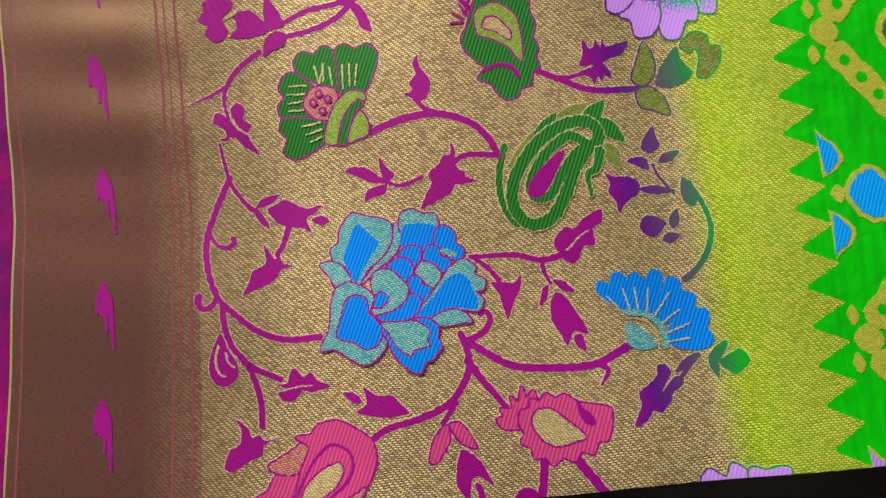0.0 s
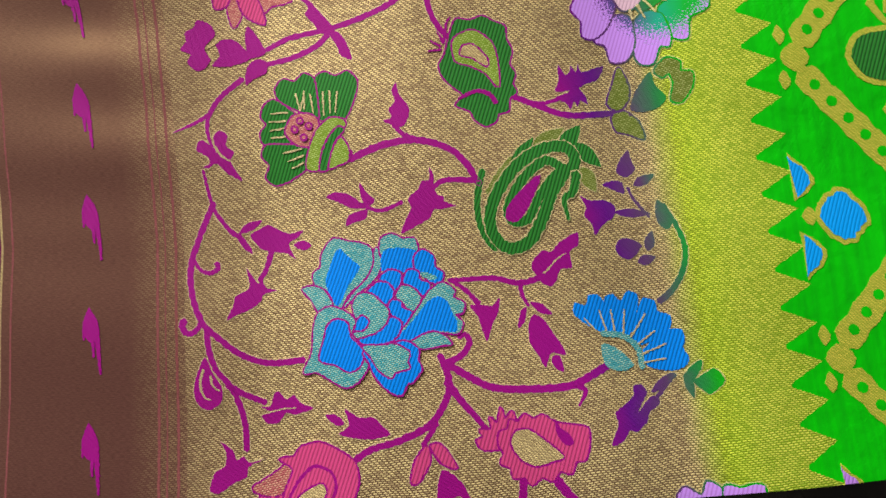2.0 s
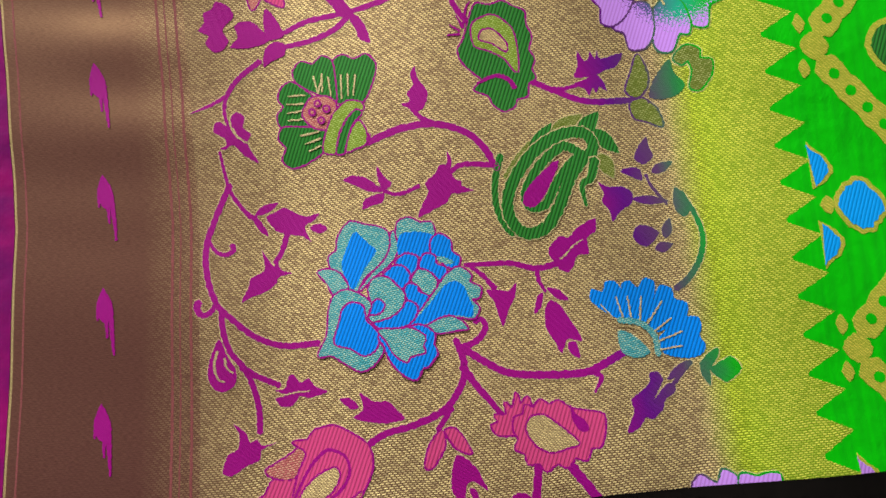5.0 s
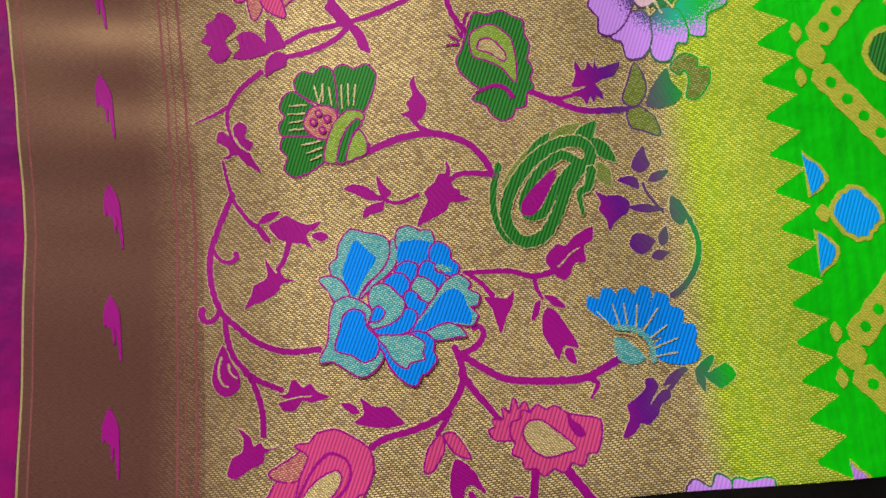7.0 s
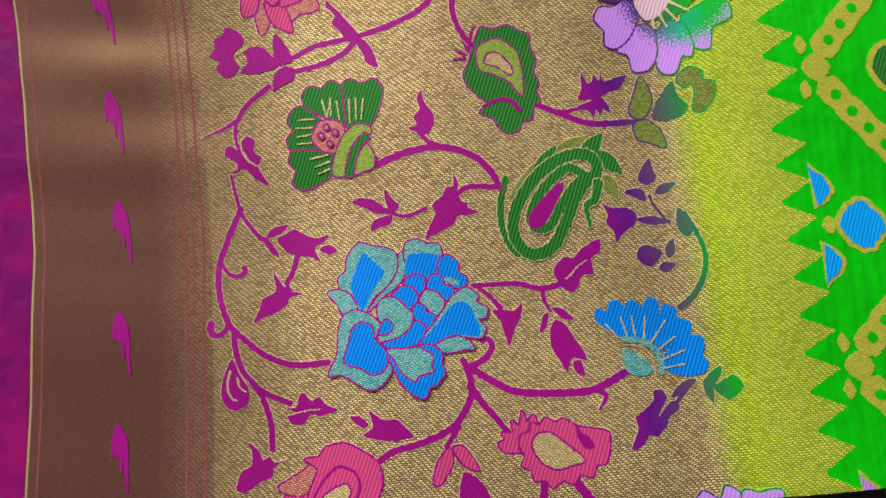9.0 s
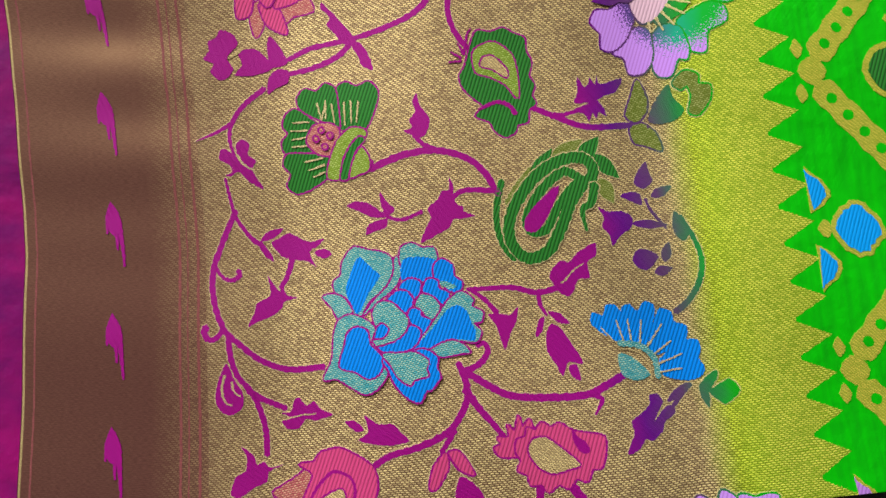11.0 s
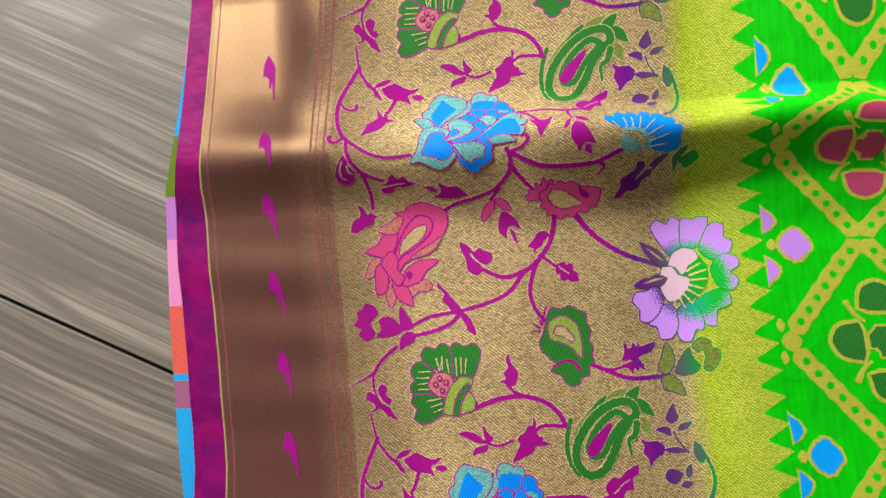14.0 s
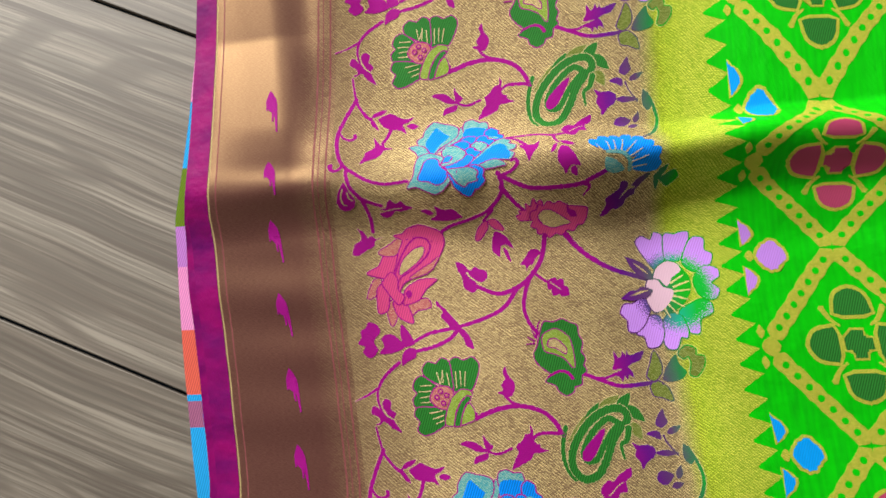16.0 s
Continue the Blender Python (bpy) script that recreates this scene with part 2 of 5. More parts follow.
def plank_wood():
    m, tree, b = material("plank_wood", 0.5)
    at = tree.nodes.new("ShaderNodeTexCoord")
    info = tree.nodes.new("ShaderNodeObjectInfo")
    move = tree.nodes.new("ShaderNodeVectorMath")
    move.operation = "MULTIPLY_ADD"
    tree.links.new(info.outputs["Random"], move.inputs[0])
    move.inputs[1].default_value = (7.0, 3.0, 5.0)
    tree.links.new(at.outputs["Object"], move.inputs[2])
    warpn = node(tree, "TexNoise", Scale=5.0, Detail=2.0)
    tree.links.new(move.outputs[0], warpn.inputs["Vector"])
    bend = tree.nodes.new("ShaderNodeVectorMath")
    bend.operation = "MULTIPLY_ADD"
    tree.links.new(warpn.outputs["Color"], bend.inputs[0])
    bend.inputs[1].default_value = (0.0, 0.016, 0.0)
    tree.links.new(move.outputs[0], bend.inputs[2])
    long = node(tree, "Mapping", Scale=(2.6, 85.0, 1.0))
    tree.links.new(bend.outputs[0], long.inputs[0])
    grain = node(tree, "TexNoise", Scale=1.0, Detail=6.0, Roughness=0.62)
    tree.links.new(long.outputs[0], grain.inputs["Vector"])
    fine_m = node(tree, "Mapping", Scale=(12.0, 520.0, 1.0))
    tree.links.new(bend.outputs[0], fine_m.inputs[0])
    fine = node(tree, "TexNoise", Scale=1.0, Detail=3.0)
    tree.links.new(fine_m.outputs[0], fine.inputs["Vector"])
    c = ramp(tree, grain.outputs[0], (0.30, (0.105, 0.085, 0.066)), (0.42, (0.165, 0.14, 0.112)), (0.52, (0.215, 0.188, 0.152)), (0.64, (0.285, 0.255, 0.21)))
    mid_m = node(tree, "Mapping", Scale=(4.0, 300.0, 1.0))
    tree.links.new(bend.outputs[0], mid_m.inputs[0])
    mid = node(tree, "TexNoise", Scale=1.0, Detail=4.0, Roughness=0.7)
    tree.links.new(mid_m.outputs[0], mid.inputs["Vector"])
    c = mix(tree, ramp(tree, mid.outputs[0], (0.41, (1, 1, 1)), (0.55, (0, 0, 0))), c, (0.082, 0.066, 0.052, 1))
    c = mix(tree, ramp(tree, mid.outputs[0], (0.54, (0, 0, 0)), (0.66, (0.35, 0.35, 0.35))), c, (0.33, 0.30, 0.25, 1))
    # growth rings, cut lengthways
    ring_m = node(tree, "Mapping", Scale=(1.5, 13.0, 1.0))
    tree.links.new(bend.outputs[0], ring_m.inputs[0])
    ring = node(tree, "TexNoise", Scale=1.0, Detail=1.5)
    tree.links.new(ring_m.outputs[0], ring.inputs["Vector"])
    waves = sums(tree, "SINE", sums(tree, "MULTIPLY", ring.outputs[0], 70.0))
    c = mix(tree, ramp(tree, sums(tree, "ADD", sums(tree, "MULTIPLY", waves, 0.3), sums(tree, "MULTIPLY", mid.outputs[0], 0.8)), (0.52, (0, 0, 0)), (0.70, (0.7, 0.7, 0.7))), c, (0.09, 0.073, 0.058, 1))
    streak = ramp(tree, fine.outputs[0], (0.46, (0, 0, 0)), (0.60, (1, 1, 1)))
    c = mix(tree, sums(tree, "MULTIPLY", streak, 0.5), c, (0.10, 0.09, 0.073, 1))
    tone = node(tree, "TexNoise", Scale=2.2, Detail=2.0)
    tree.links.new(move.outputs[0], tone.inputs["Vector"])
    c = mix(tree, sums(tree, "MULTIPLY", tone.outputs[0], 0.3), c, (0.24, 0.21, 0.18, 1))
    tree.links.new(c, b.inputs["Base Color"])
    bump(tree, b, fine.outputs[0], 0.15, 0.0003)
    return m


def plain(name, colour, rough=0.8):
    m, tree, b = material(name, rough)
    n = node(tree, "TexNoise", Scale=30.0, Detail=4.0)
    at = tree.nodes.new("ShaderNodeTexCoord")
    tree.links.new(at.outputs["Object"], n.inputs["Vector"])
    c = mix(tree, n.outputs[0], (*[k * 0.9 for k in colour], 1), (*[min(1, k * 1.08) for k in colour], 1))
    tree.links.new(c, b.inputs["Base Color"])
    b.inputs["Specular IOR Level"].default_value = 0.12
    bump(tree, b, n.outputs[0], 0.1, 0.001)
    return m


PERIOD = 235.0
GOLD = (1.0, 0.81, 0.37)
MATS = {
    "warp": warp_silk(),
    "pink": silk("pink_silk", (0.70, 0.07, 0.245), deep=0.66),
    "peach": tissue("peach_tissue", (0.56, 0.12, 0.14), 0.42),
    "blue": silk("blue_silk", (0.0, 0.27, 1.0), deep=0.5),
    "sky": tissue("pale_blue_tissue", (0.04, 0.40, 0.47), 0.5),
    "azure": silk("azure_silk", (0.0, 0.36, 1.0), deep=0.85),
    "green": silk("leaf_green_silk", (0.028, 0.225, 0.03), deep=0.38),
    "olive": tissue("olive_tissue", (0.16, 0.22, 0.015), 0.3),
    "lime": tissue("lime_tissue", (0.24, 0.40, 0.02), 0.35),
    "lilac": silk("lilac_silk", (0.56, 0.26, 0.86), deep=0.85),
    "blush": silk("blush_silk", (0.70, 0.46, 0.58), deep=0.93),
    "rosy": silk("rose_silk", (0.48, 0.06, 0.15), deep=0.8),
    "gold": brocade("gold_thread", GOLD, dense=1.4, fill=0.25),
    "flower": flower_lilac(),
    "line": body_silk("rose_line_silk", (0.27, 0.075, 0.08), (0.14, 0.05, 0.045), (2.0, 1.6, 1)),
}
MATS["zari"] = brocade("bright_gold_thread", (1.0, 0.86, 0.45), dense=1.7, fill=0.35)
BROCADE = brocade("gold_brocade", GOLD, lime=True)
SATIN = satin()
BODY = body_silk("green_body_silk", (0.001, 0.54, 0.001), (0.001, 0.42, 0.002))
MAGENTA = body_silk("magenta_selvedge_silk", (0.23, 0.001, 0.11), (0.10, 0.001, 0.09), (0.03, 0.05, 1))

# ---- the lie of the cloth: (u across, v along) in mm -> world
SHIFT_L = ((-210, -100, -50, 14, 80, 130, 180, 260, 330), (3, 1, 1, 0, -6, -11.5, -16, -14.5, -13.5))
SHIFT_R = ((-210, -76, -45, 14, 74, 131, 165, 195, 225, 255, 330), (32, 12, 7, 0, -6, -12, -13, -13, -12, -10, -10))
ALONG_L = ((-210, -58, 36, 130, 177, 200, 224, 271, 318, 420), (-210, -58, 33, 124, 169, 186, 204, 250, 296, 396))
ALONG_M = ((-210, -90, -60, 130, 160, 188, 210, 243, 293, 330, 420), (-215, -93, -60, 130, 157, 178, 196, 221, 276, 314, 402))
ALONG_R = ((-210, -90, -60, 130, 160, 190, 219, 249, 264, 293, 420), (-215, -93, -60, 130, 158, 184, 207, 230, 248, 278, 405))
CREST = ((-210, -100, -20, 60, 130, 260), (188, 189, 193, 200, 206, 218))
RISE = ((-210, -120, -50, -20, 60, 130, 260), (8.5, 9.5, 16.5, 24, 27, 26, 19))
NEAR = ((-210, -100, -50, -20, 20, 60, 100, 260), (34, 34, 36, 44, 60, 52, 34, 38))
FAR = ((-210, -150, -100, -40, 20, 60, 130, 260), (110, 95, 75, 52, 36, 25, 21, 21))


def soft(q):
    q = np.clip(q, 0, 1)
    return q * q * (3 - 2 * q)


def height(x, y, u, v):
    d = y - np.interp(u, *CREST) - 2.0 * np.sin(u / 21.0)
    near = soft(1 + d / np.interp(u, *NEAR)) ** 1.1
    far = soft(1 - d / np.interp(u, *FAR))
    # the plain band runs down from the fold in an even slope
    even = soft((-98 - u) / 26)
    far = far + even * (np.clip(1 - np.sqrt(d * d + 36) / 92 + 0.065, 0, 1) - far)
    z = np.interp(u, *RISE) * np.where(d < 0, near, far)
    # tilts the plain band up towards the fold so that it reflects less light
    z = z + 6.0 * soft((-70 - u) / 40) * soft((y - 5) / 170)
    # shallow waves: crossways ones in the left band, lengthways ones beyond the fold, a dip in the body
    band = soft((-45 - u) / 50)
    z = z + band * soft((215 - y) / 30) * (0.35 * np.sin((v - 22 + 0.12 * u) * 2 * np.pi / 76) + soft((v + 10) / 60) * (0.50 + 0.2 * np.sin(v / 23 + u / 40)) * (0.55 + 0.45 * np.exp(-((u + 128) / 22) ** 2)) * np.sin((v - 82 + 0.05 * (u + 134) + 2 * np.sin(v / 37)) * 2 * np.pi / 37))
    s = u + 0.10 * (y - 230)
    z = z + soft((y - 194) / 34) * (0.6 + 0.045 * np.clip(s + 172, 0, 44) - 3.8 * soft((s + 130) / 26) + 0.5 * soft((s + 108) / 28) - 3.6 * soft((s + 82) / 32) - 0.05 * np.clip(-150 - s, 0, 60))
    flat = soft((185 - y) / 40)
    z = z + flat * (-2.4 * np.exp(-((u + 61) / 21) ** 2) - 3.8 * np.exp(-((u - 91) / 20) ** 2))
    z = z + 1.7 * soft((u + 110) / 60) * np.sin((u * 0.8 + v * 0.55) / 21) * np.sin((v - 0.4 * u) / 27)
    z = z - 1.6 * np.exp(-((y - 150 - 0.1 * (u - 180)) / 11) ** 2) * soft((u - 130) / 60)
    z = z + 2.6 * np.exp(-((u - 4) / 24) ** 2) * np.exp(-((y - 105) / 48) ** 2)
    return z - 4.0 * soft((-166 - u) / 24)


def lie(u, v, lift=0.0):
    u, v = np.asarray(u, float), np.asarray(v, float)

    def spot(u, v):
        side = np.clip((u + 150) / 280, 0, 1)
        x = u + (1 - side) * np.interp(v, *SHIFT_L) + side * np.interp(v, *SHIFT_R)
        a, b, c = (np.interp(v, *t) for t in (ALONG_L, ALONG_M, ALONG_R))
        y = np.where(u < 0, b + (a - b) * np.clip(-u / 150, 0, 1), b + (c - b) * np.clip(u / 125, 0, 1))
        # body cloth squeezed behind the fold, fitted to the camera's view of the blossoms
        y = y + soft((u - 112) / 35) * np.interp(v, (200, 225, 249, 260, 274, 293), (0, -2, -8, -9, -4, 0))
        return np.stack((x, y, height(x, y, u, v)), -1)
    p = spot(u, v)
    n = np.cross(spot(u + 1.5, v) - spot(u - 1.5, v), spot(u, v + 1.5) - spot(u, v - 1.5))
    n = n / np.linalg.norm(n, axis=-1, keepdims=True)
    return (p + n * np.asarray(lift, float)[..., None]) / 1000

# ---- mesh helpers
def smooth(ob):
    for p in ob.data.polygons:
        p.use_smooth = True


def part(name, bm, mat, parent=None, label=""):
    me = bpy.data.meshes.new(name)
    bm.to_mesh(me)
    bm.free()
    me.materials.append(mat)
    ob = new(name, me)
    ob.parent = parent
    return tagged(ob, label)


def sheet(name, us, vs, mat, parent, lift=0.0, thick=0.35, label="", place=None):
    """A woven strip over the grid us x vs, with a thickness."""
    place = place or lie
    nu, nv = len(us), len(vs)
    U, V = np.meshgrid(us, vs, indexing="ij")
    top = place(U, V, np.full(U.shape, lift)).reshape(-1, 3)
    low = place(U, V, np.full(U.shape, lift - thick)).reshape(-1, 3)
    at = lambda i, j: i * nv + j
    n = nu * nv + 0
    faces = [(at(i, j), at(i + 1, j), at(i + 1, j + 1), at(i, j + 1)) for i in range(nu - 1) for j in range(nv - 1)]
    ring = [at(i, 0) for i in range(nu)] + [at(nu - 1, j) for j in range(1, nv)] + [at(i, nv - 1) for i in range(nu - 2, -1, -1)] + [at(0, j) for j in range(nv - 2, 0, -1)]
    # the edge has corners of its own, so that the face stays evenly shaded
    m = len(ring)
    faces += [(n + k, n + m + k, n + m + (k + 1) % m, n + (k + 1) % m) for k in range(m)]
    low, rim = low[ring], top[ring]
    me = bpy.data.meshes.new(name)
    me.from_pydata(np.vstack((top, rim, low)).tolist(), [], faces)
    layer = me.uv_layers.new(name="weave")
    flat = np.stack((U.ravel(), V.ravel()), -1)
    flat = np.vstack((flat, flat[ring], flat[ring]))
    idx = np.empty(len(me.loops), dtype=np.int32)
    me.loops.foreach_get("vertex_index", idx)
    layer.data.foreach_set("uv", flat[idx].ravel())
    me.materials.append(mat)
    ob = new(name, me)
    ob.parent = parent
    smooth(ob)
    return tagged(ob, label)


def threaded(outline, step=0.8, depth=0.2):
    """The outline in thread-wide steps, with the small unevenness of woven edges."""
    o = np.array(outline)
    nxt = np.roll(o, -1, 0)
    gap = np.linalg.norm(nxt - o, axis=1)
    out = []
    for a, b, g in zip(o, nxt, gap):
        n = max(1, int(round(g / step)))
        if g > 1e-4:
            out += [a + (b - a) * k / n for k in range(n)]
    out = np.array(out)
    side = np.roll(out, -1, 0) - np.roll(out, 1, 0)
    side = np.stack((side[:, 1], -side[:, 0]), -1) / (np.linalg.norm(side, axis=1, keepdims=True) + 1e-9)
    wob = np.sin(out[:, 0] * 5.1 + out[:, 1] * 3.3) * 0.6 + np.sin(out[:, 1] * 7.7 - out[:, 0] * 2.1) * 0.4
    return out + side * (wob * depth)[:, None]


def patch(name, outline, mat, parent, low, high, label=""):
    """A raised woven patch on the cloth with the given (u, v) outline."""
    outline = threaded(outline)
    bm = bmesh.new()
    bm.faces.new([bm.verts.new((u, v, 0)) for u, v in outline])
    bmesh.ops.triangulate(bm, faces=bm.faces[:])
    lo, hi = np.min(outline, axis=0), np.max(outline, axis=0)
    for axis in (0, 1):
        step = 1.3 if axis and hi[1] > 175 and lo[1] < 262 else 2.2 if hi[1] > 90 else 3.0
        for c in np.arange(math.ceil(lo[axis] / step) * step, hi[axis], step):
            co, no = [0, 0, 0], [0, 0, 0]
            co[axis], no[axis] = c, 1
            bmesh.ops.bisect_plane(bm, geom=bm.verts[:] + bm.edges[:] + bm.faces[:], plane_co=co, plane_no=no, dist=1e-4)
    bmesh.ops.recalc_face_normals(bm, faces=bm.faces[:])
    if sum(f.normal.z for f in bm.faces) < 0:
        bmesh.ops.reverse_faces(bm, faces=bm.faces[:])
    upper = set(bm.verts)
    rim = [e for e in bm.edges if e.is_boundary]
    bmesh.ops.extrude_edge_only(bm, edges=rim)
    for e in rim:
        e.smooth = False
    bm.verts.ensure_lookup_table()
    layer = bm.loops.layers.uv.new("weave")
    for f in bm.faces:
        f.smooth = True
        for l in f.loops:
            l[layer].uv = l.vert.co.xy
    u = np.array([v.co.x for v in bm.verts])
    w = np.array([v.co.y for v in bm.verts])
    top = np.array([v in upper for v in bm.verts])
    out = lie(u, w, np.where(top, high, low))
    for v, p in zip(bm.verts, out):
        v.co = p
    return part(name, bm, mat, parent, label)


def curve(points, n):
    """A smooth run through the points, n steps a span."""
    p = [np.array(q, float) for q in points]
    p = [2 * p[0] - p[1]] + p + [2 * p[-1] - p[-2]]
    out = []
    for a, b, c, d in zip(p, p[1:], p[2:], p[3:]):
        for k in range(n):
            t = k / n
            out.append(0.5 * (2 * b + (c - a) * t + (2 * a - 5 * b + 4 * c - d) * t * t + (3 * b - a - 3 * c + d) * t ** 3))
    return np.array(out + [p[-2]])


def grown(outline, by):
    """The outline, pushed outwards."""
    o = np.array(outline)
    turn = np.roll(o, -1, 0) - np.roll(o, 1, 0)
    turn /= np.linalg.norm(turn, axis=1, keepdims=True) + 1e-9
    area = np.sum(o[:, 0] * np.roll(o[:, 1], -1) - o[:, 1] * np.roll(o[:, 0], -1))
    side = np.stack((turn[:, 1], -turn[:, 0]), -1) * (1 if area > 0 else -1)
    return o + side * by


# ---- the sari: thing with its cloth and woven motifs as parts
V_LOW, V_HIGH = -206.0, 372.0
sari = tagged(new("sari"), "silk sari with gold brocade border, spread on the floor", "sari")
along = np.concatenate((np.arange(V_LOW, 150, 2.5), np.arange(150, 262, 1.25), np.arange(262, V_HIGH + 1, 2.5)))
sheet("plain_band", np.arange(-172, -95.9, 2.0), along, SATIN, sari, 0, 0.35, "brown-gold satin band")
sheet("brocade_border", np.linspace(-96, 134.1, 104), along, BROCADE, sari, 0, 0.35, "gold brocade border with a magenta and lime ground")
sheet("green_body", np.concatenate((np.arange(134, 330.1, 2.45), np.arange(336, 440, 8.0))), along, BODY, sari, 0, 0.35, "bright green silk body cloth")

repeat = {"parent": None, "level": 0, "shift": 0.0}
queue = []


def motif(name):
    queue.append(("motif", name))


def cord(name, colour, w0, w1, *points, loose=False):
    queue.append(("shape", name, colour, ("cord", points, w0, w1), 0, loose))


def leaf(name, colour, base, tip, width, lobes=0, edged=0, loose=False):
    queue.append(("shape", name, colour, ("leaf", base, tip, width, lobes), edged, loose))


def drop(name, colour, base, tip, width, lobes=0, edged=0):
    queue.append(("shape", name, colour, ("drop", base, tip, width, lobes), edged, False))


def disc(name, colour, centre, r, edged=0):
    queue.append(("shape", name, colour, ("disc", centre, r), edged, False))


def shape(name, colour, edged, *points, loose=False):
    queue.append(("shape", name, colour, ("drawn", points), edged, loose))


def outline_of(spec):
    kind = spec[0]
    if kind == "drawn":
        # a closed, softly cornered run through the points
        p = np.array(spec[1], float)
        t = np.linspace(0, 1, 4, endpoint=False)[:, None]
        out = []
        for a, b, c, d in zip(np.roll(p, 1, 0), p, np.roll(p, -1, 0), np.roll(p, -2, 0)):
            m, n = 0.40 * (c - a), 0.40 * (d - b)
            out.append(b + m * t + (3 * (c - b) - 2 * m - n) * t ** 2 + (2 * (b - c) + m + n) * t ** 3)
        return np.vstack(out)
    if kind == "cord":
        line = curve(spec[1], 7)
        turn = np.gradient(line, axis=0)
        turn /= np.linalg.norm(turn, axis=1, keepdims=True)
        side = np.stack((-turn[:, 1], turn[:, 0]), -1)
        half = np.linspace(spec[2], spec[3], len(line))[:, None] / 2
        # thread steps make the edge a little uneven
        jag = 1 + 0.10 * np.sin(np.arange(len(line)) * 2.4)[:, None]
        a, b = line + side * half * jag, line - side * half * jag
        return np.vstack((a, [line[-1] + turn[-1] * half[-1] * 0.7], b[::-1], [line[0] - turn[0] * half[0] * 0.7]))
    if kind == "disc":
        q = np.linspace(0, 2 * np.pi, 28, endpoint=False)
        return np.array(spec[1]) + spec[2] * np.stack((np.cos(q), np.sin(q)), -1)
    base, tip, width, lobes = np.array(spec[1]), np.array(spec[2]), spec[3], spec[4]
    axis = tip - base
    side = np.array((-axis[1], axis[0])) / np.linalg.norm(axis)
    if kind == "drop":
        q = np.linspace(0, 1, 18) ** 1.4
        half = width / 2 * np.sin(np.pi * q ** 0.52) ** 0.85
        one = base + np.outer(q, axis) + np.outer(half, side)
        two = base + np.outer(q, axis) - np.outer(half, side)
        return np.vstack((one, two[-2:0:-1]))
    if kind == "leaf":
        q = np.linspace(0, 1, 14 if not lobes else 6 * lobes + 7)
        half = width / 2 * np.sin(np.pi * q ** 0.78) ** 0.9
        if lobes:
            half = half * (0.62 + 0.50 * np.abs(np.sin(np.pi * lobes * q ** 0.9)) ** 0.8)
        one = base + np.outer(q, axis) + np.outer(half, side)
        two = base + np.outer(q, axis) - np.outer(half, side)
        return np.vstack((one, two[-2:0:-1]))


def weave_motifs():
    """Every queued motif, once for each repeat of the border that lies on the cloth."""
    for k in (-1, 0, 1):
        head, rank = None, 0
        for item in queue:
            if item[0] == "motif":
                head, rank, title = None, 0, item[1]
                continue
            _, name, colour, spec, edged, loose = item
            out = outline_of(spec) + (0, PERIOD * k)
            if out[:, 1].min() < V_LOW + 1 or out[:, 1].max() > V_HIGH - 1:
                continue
            if loose:
                ob = patch(name, out, MATS[colour], sari, -0.05, 0.18 if colour == "warp" else 0.22)
                if colour == "warp":
                    patch("gold_edge", grown(out, 0.38), MATS["zari"], ob, -0.05, 0.10)
                    if spec[0] == "leaf" and spec[4] == 3 and spec[3] >= 8:
                        a, b = np.array(spec[1]), np.array(spec[2])
                        shift = np.array((0, PERIOD * k))
                        patch("vein", outline_of(("cord", (a + 0.12 * (b - a) + shift, a + 0.35 * (b - a) + shift, a + 0.58 * (b - a) + shift), 0.65, 0.35)), MATS["zari"], ob, 0.1, 0.21)
                continue
            high = 0.18 + 0.022 * rank
            if edged:
                edge = patch("outline" if head else title, grown(out, 0.75), MATS["warp"], head or sari, -0.05, high)
                head = head or edge
                patch("gold_edge", grown(out, 1.15), MATS["zari"], head, -0.05, 0.1)
                high += 0.014
            if title == "green_paisley" and name != "core":
                patch("gold_edge", grown(out, 0.42), MATS["zari"], head or sari, -0.05, high - 0.03)
            ob = patch(name if head else title, out, MATS[colour], head or sari, high - 0.15, high)
            head = head or ob
            rank += 1



# main stems
cord("vine", "warp", 2.4, 1.0, (-67.1, 82.4), (-75.6, 75.7), (-81.0, 68.7), (-82.8, 60.9), (-80.4, 52.0), (-74.9, 46.9), loose=True)
cord("vine", "warp", 0.5, 2.0, (-96.5, 60.2), (-89.2, 63.2), (-81.8, 67.4), loose=True)
cord("vine", "warp", 1.2, 2.4, (-85.8, 44.3), (-84.5, 35.4), (-82.5, 27.1), (-77.2, 19.1), (-73.6, 16.6), loose=True)
cord("vine", "warp", 2.4, 2.6, (-82.8, 30.7), (-88.8, 18.2), (-92.9, 6.6), (-93.1, -5.0), (-89.4, -17.6), (-82.9, -24.5), (-74.3, -31.3), (-63.5, -34.8), (-49.6, -33.6), loose=True)
cord("tendril", "warp", 1.4, 2.4, (-92.7, 8.5), (-90.0, 3.8), (-86.1, 1.9), (-82.8, 3.5), (-83.0, 6.0), loose=True)
cord("tendril", "warp", 1.8, 3.2, (-89.0, -16.9), (-91.2, -21.0), (-94.6, -22.6), (-96.8, -19.8), (-96.2, -17.1), loose=True)
cord("vine", "warp", 2.4, 2.4, (-87.2, -19.9), (-86.9, -27.8), (-84.3, -36.9), (-79.1, -43.7), (-76.1, -50.5), (-74.0, -59.4), (-73.8, -68.8), loose=True)
cord("vine", "warp", 2.6, 2.4, (-80.2, -43.3), (-73.8, -47.1), (-65.9, -50.5), loose=True)
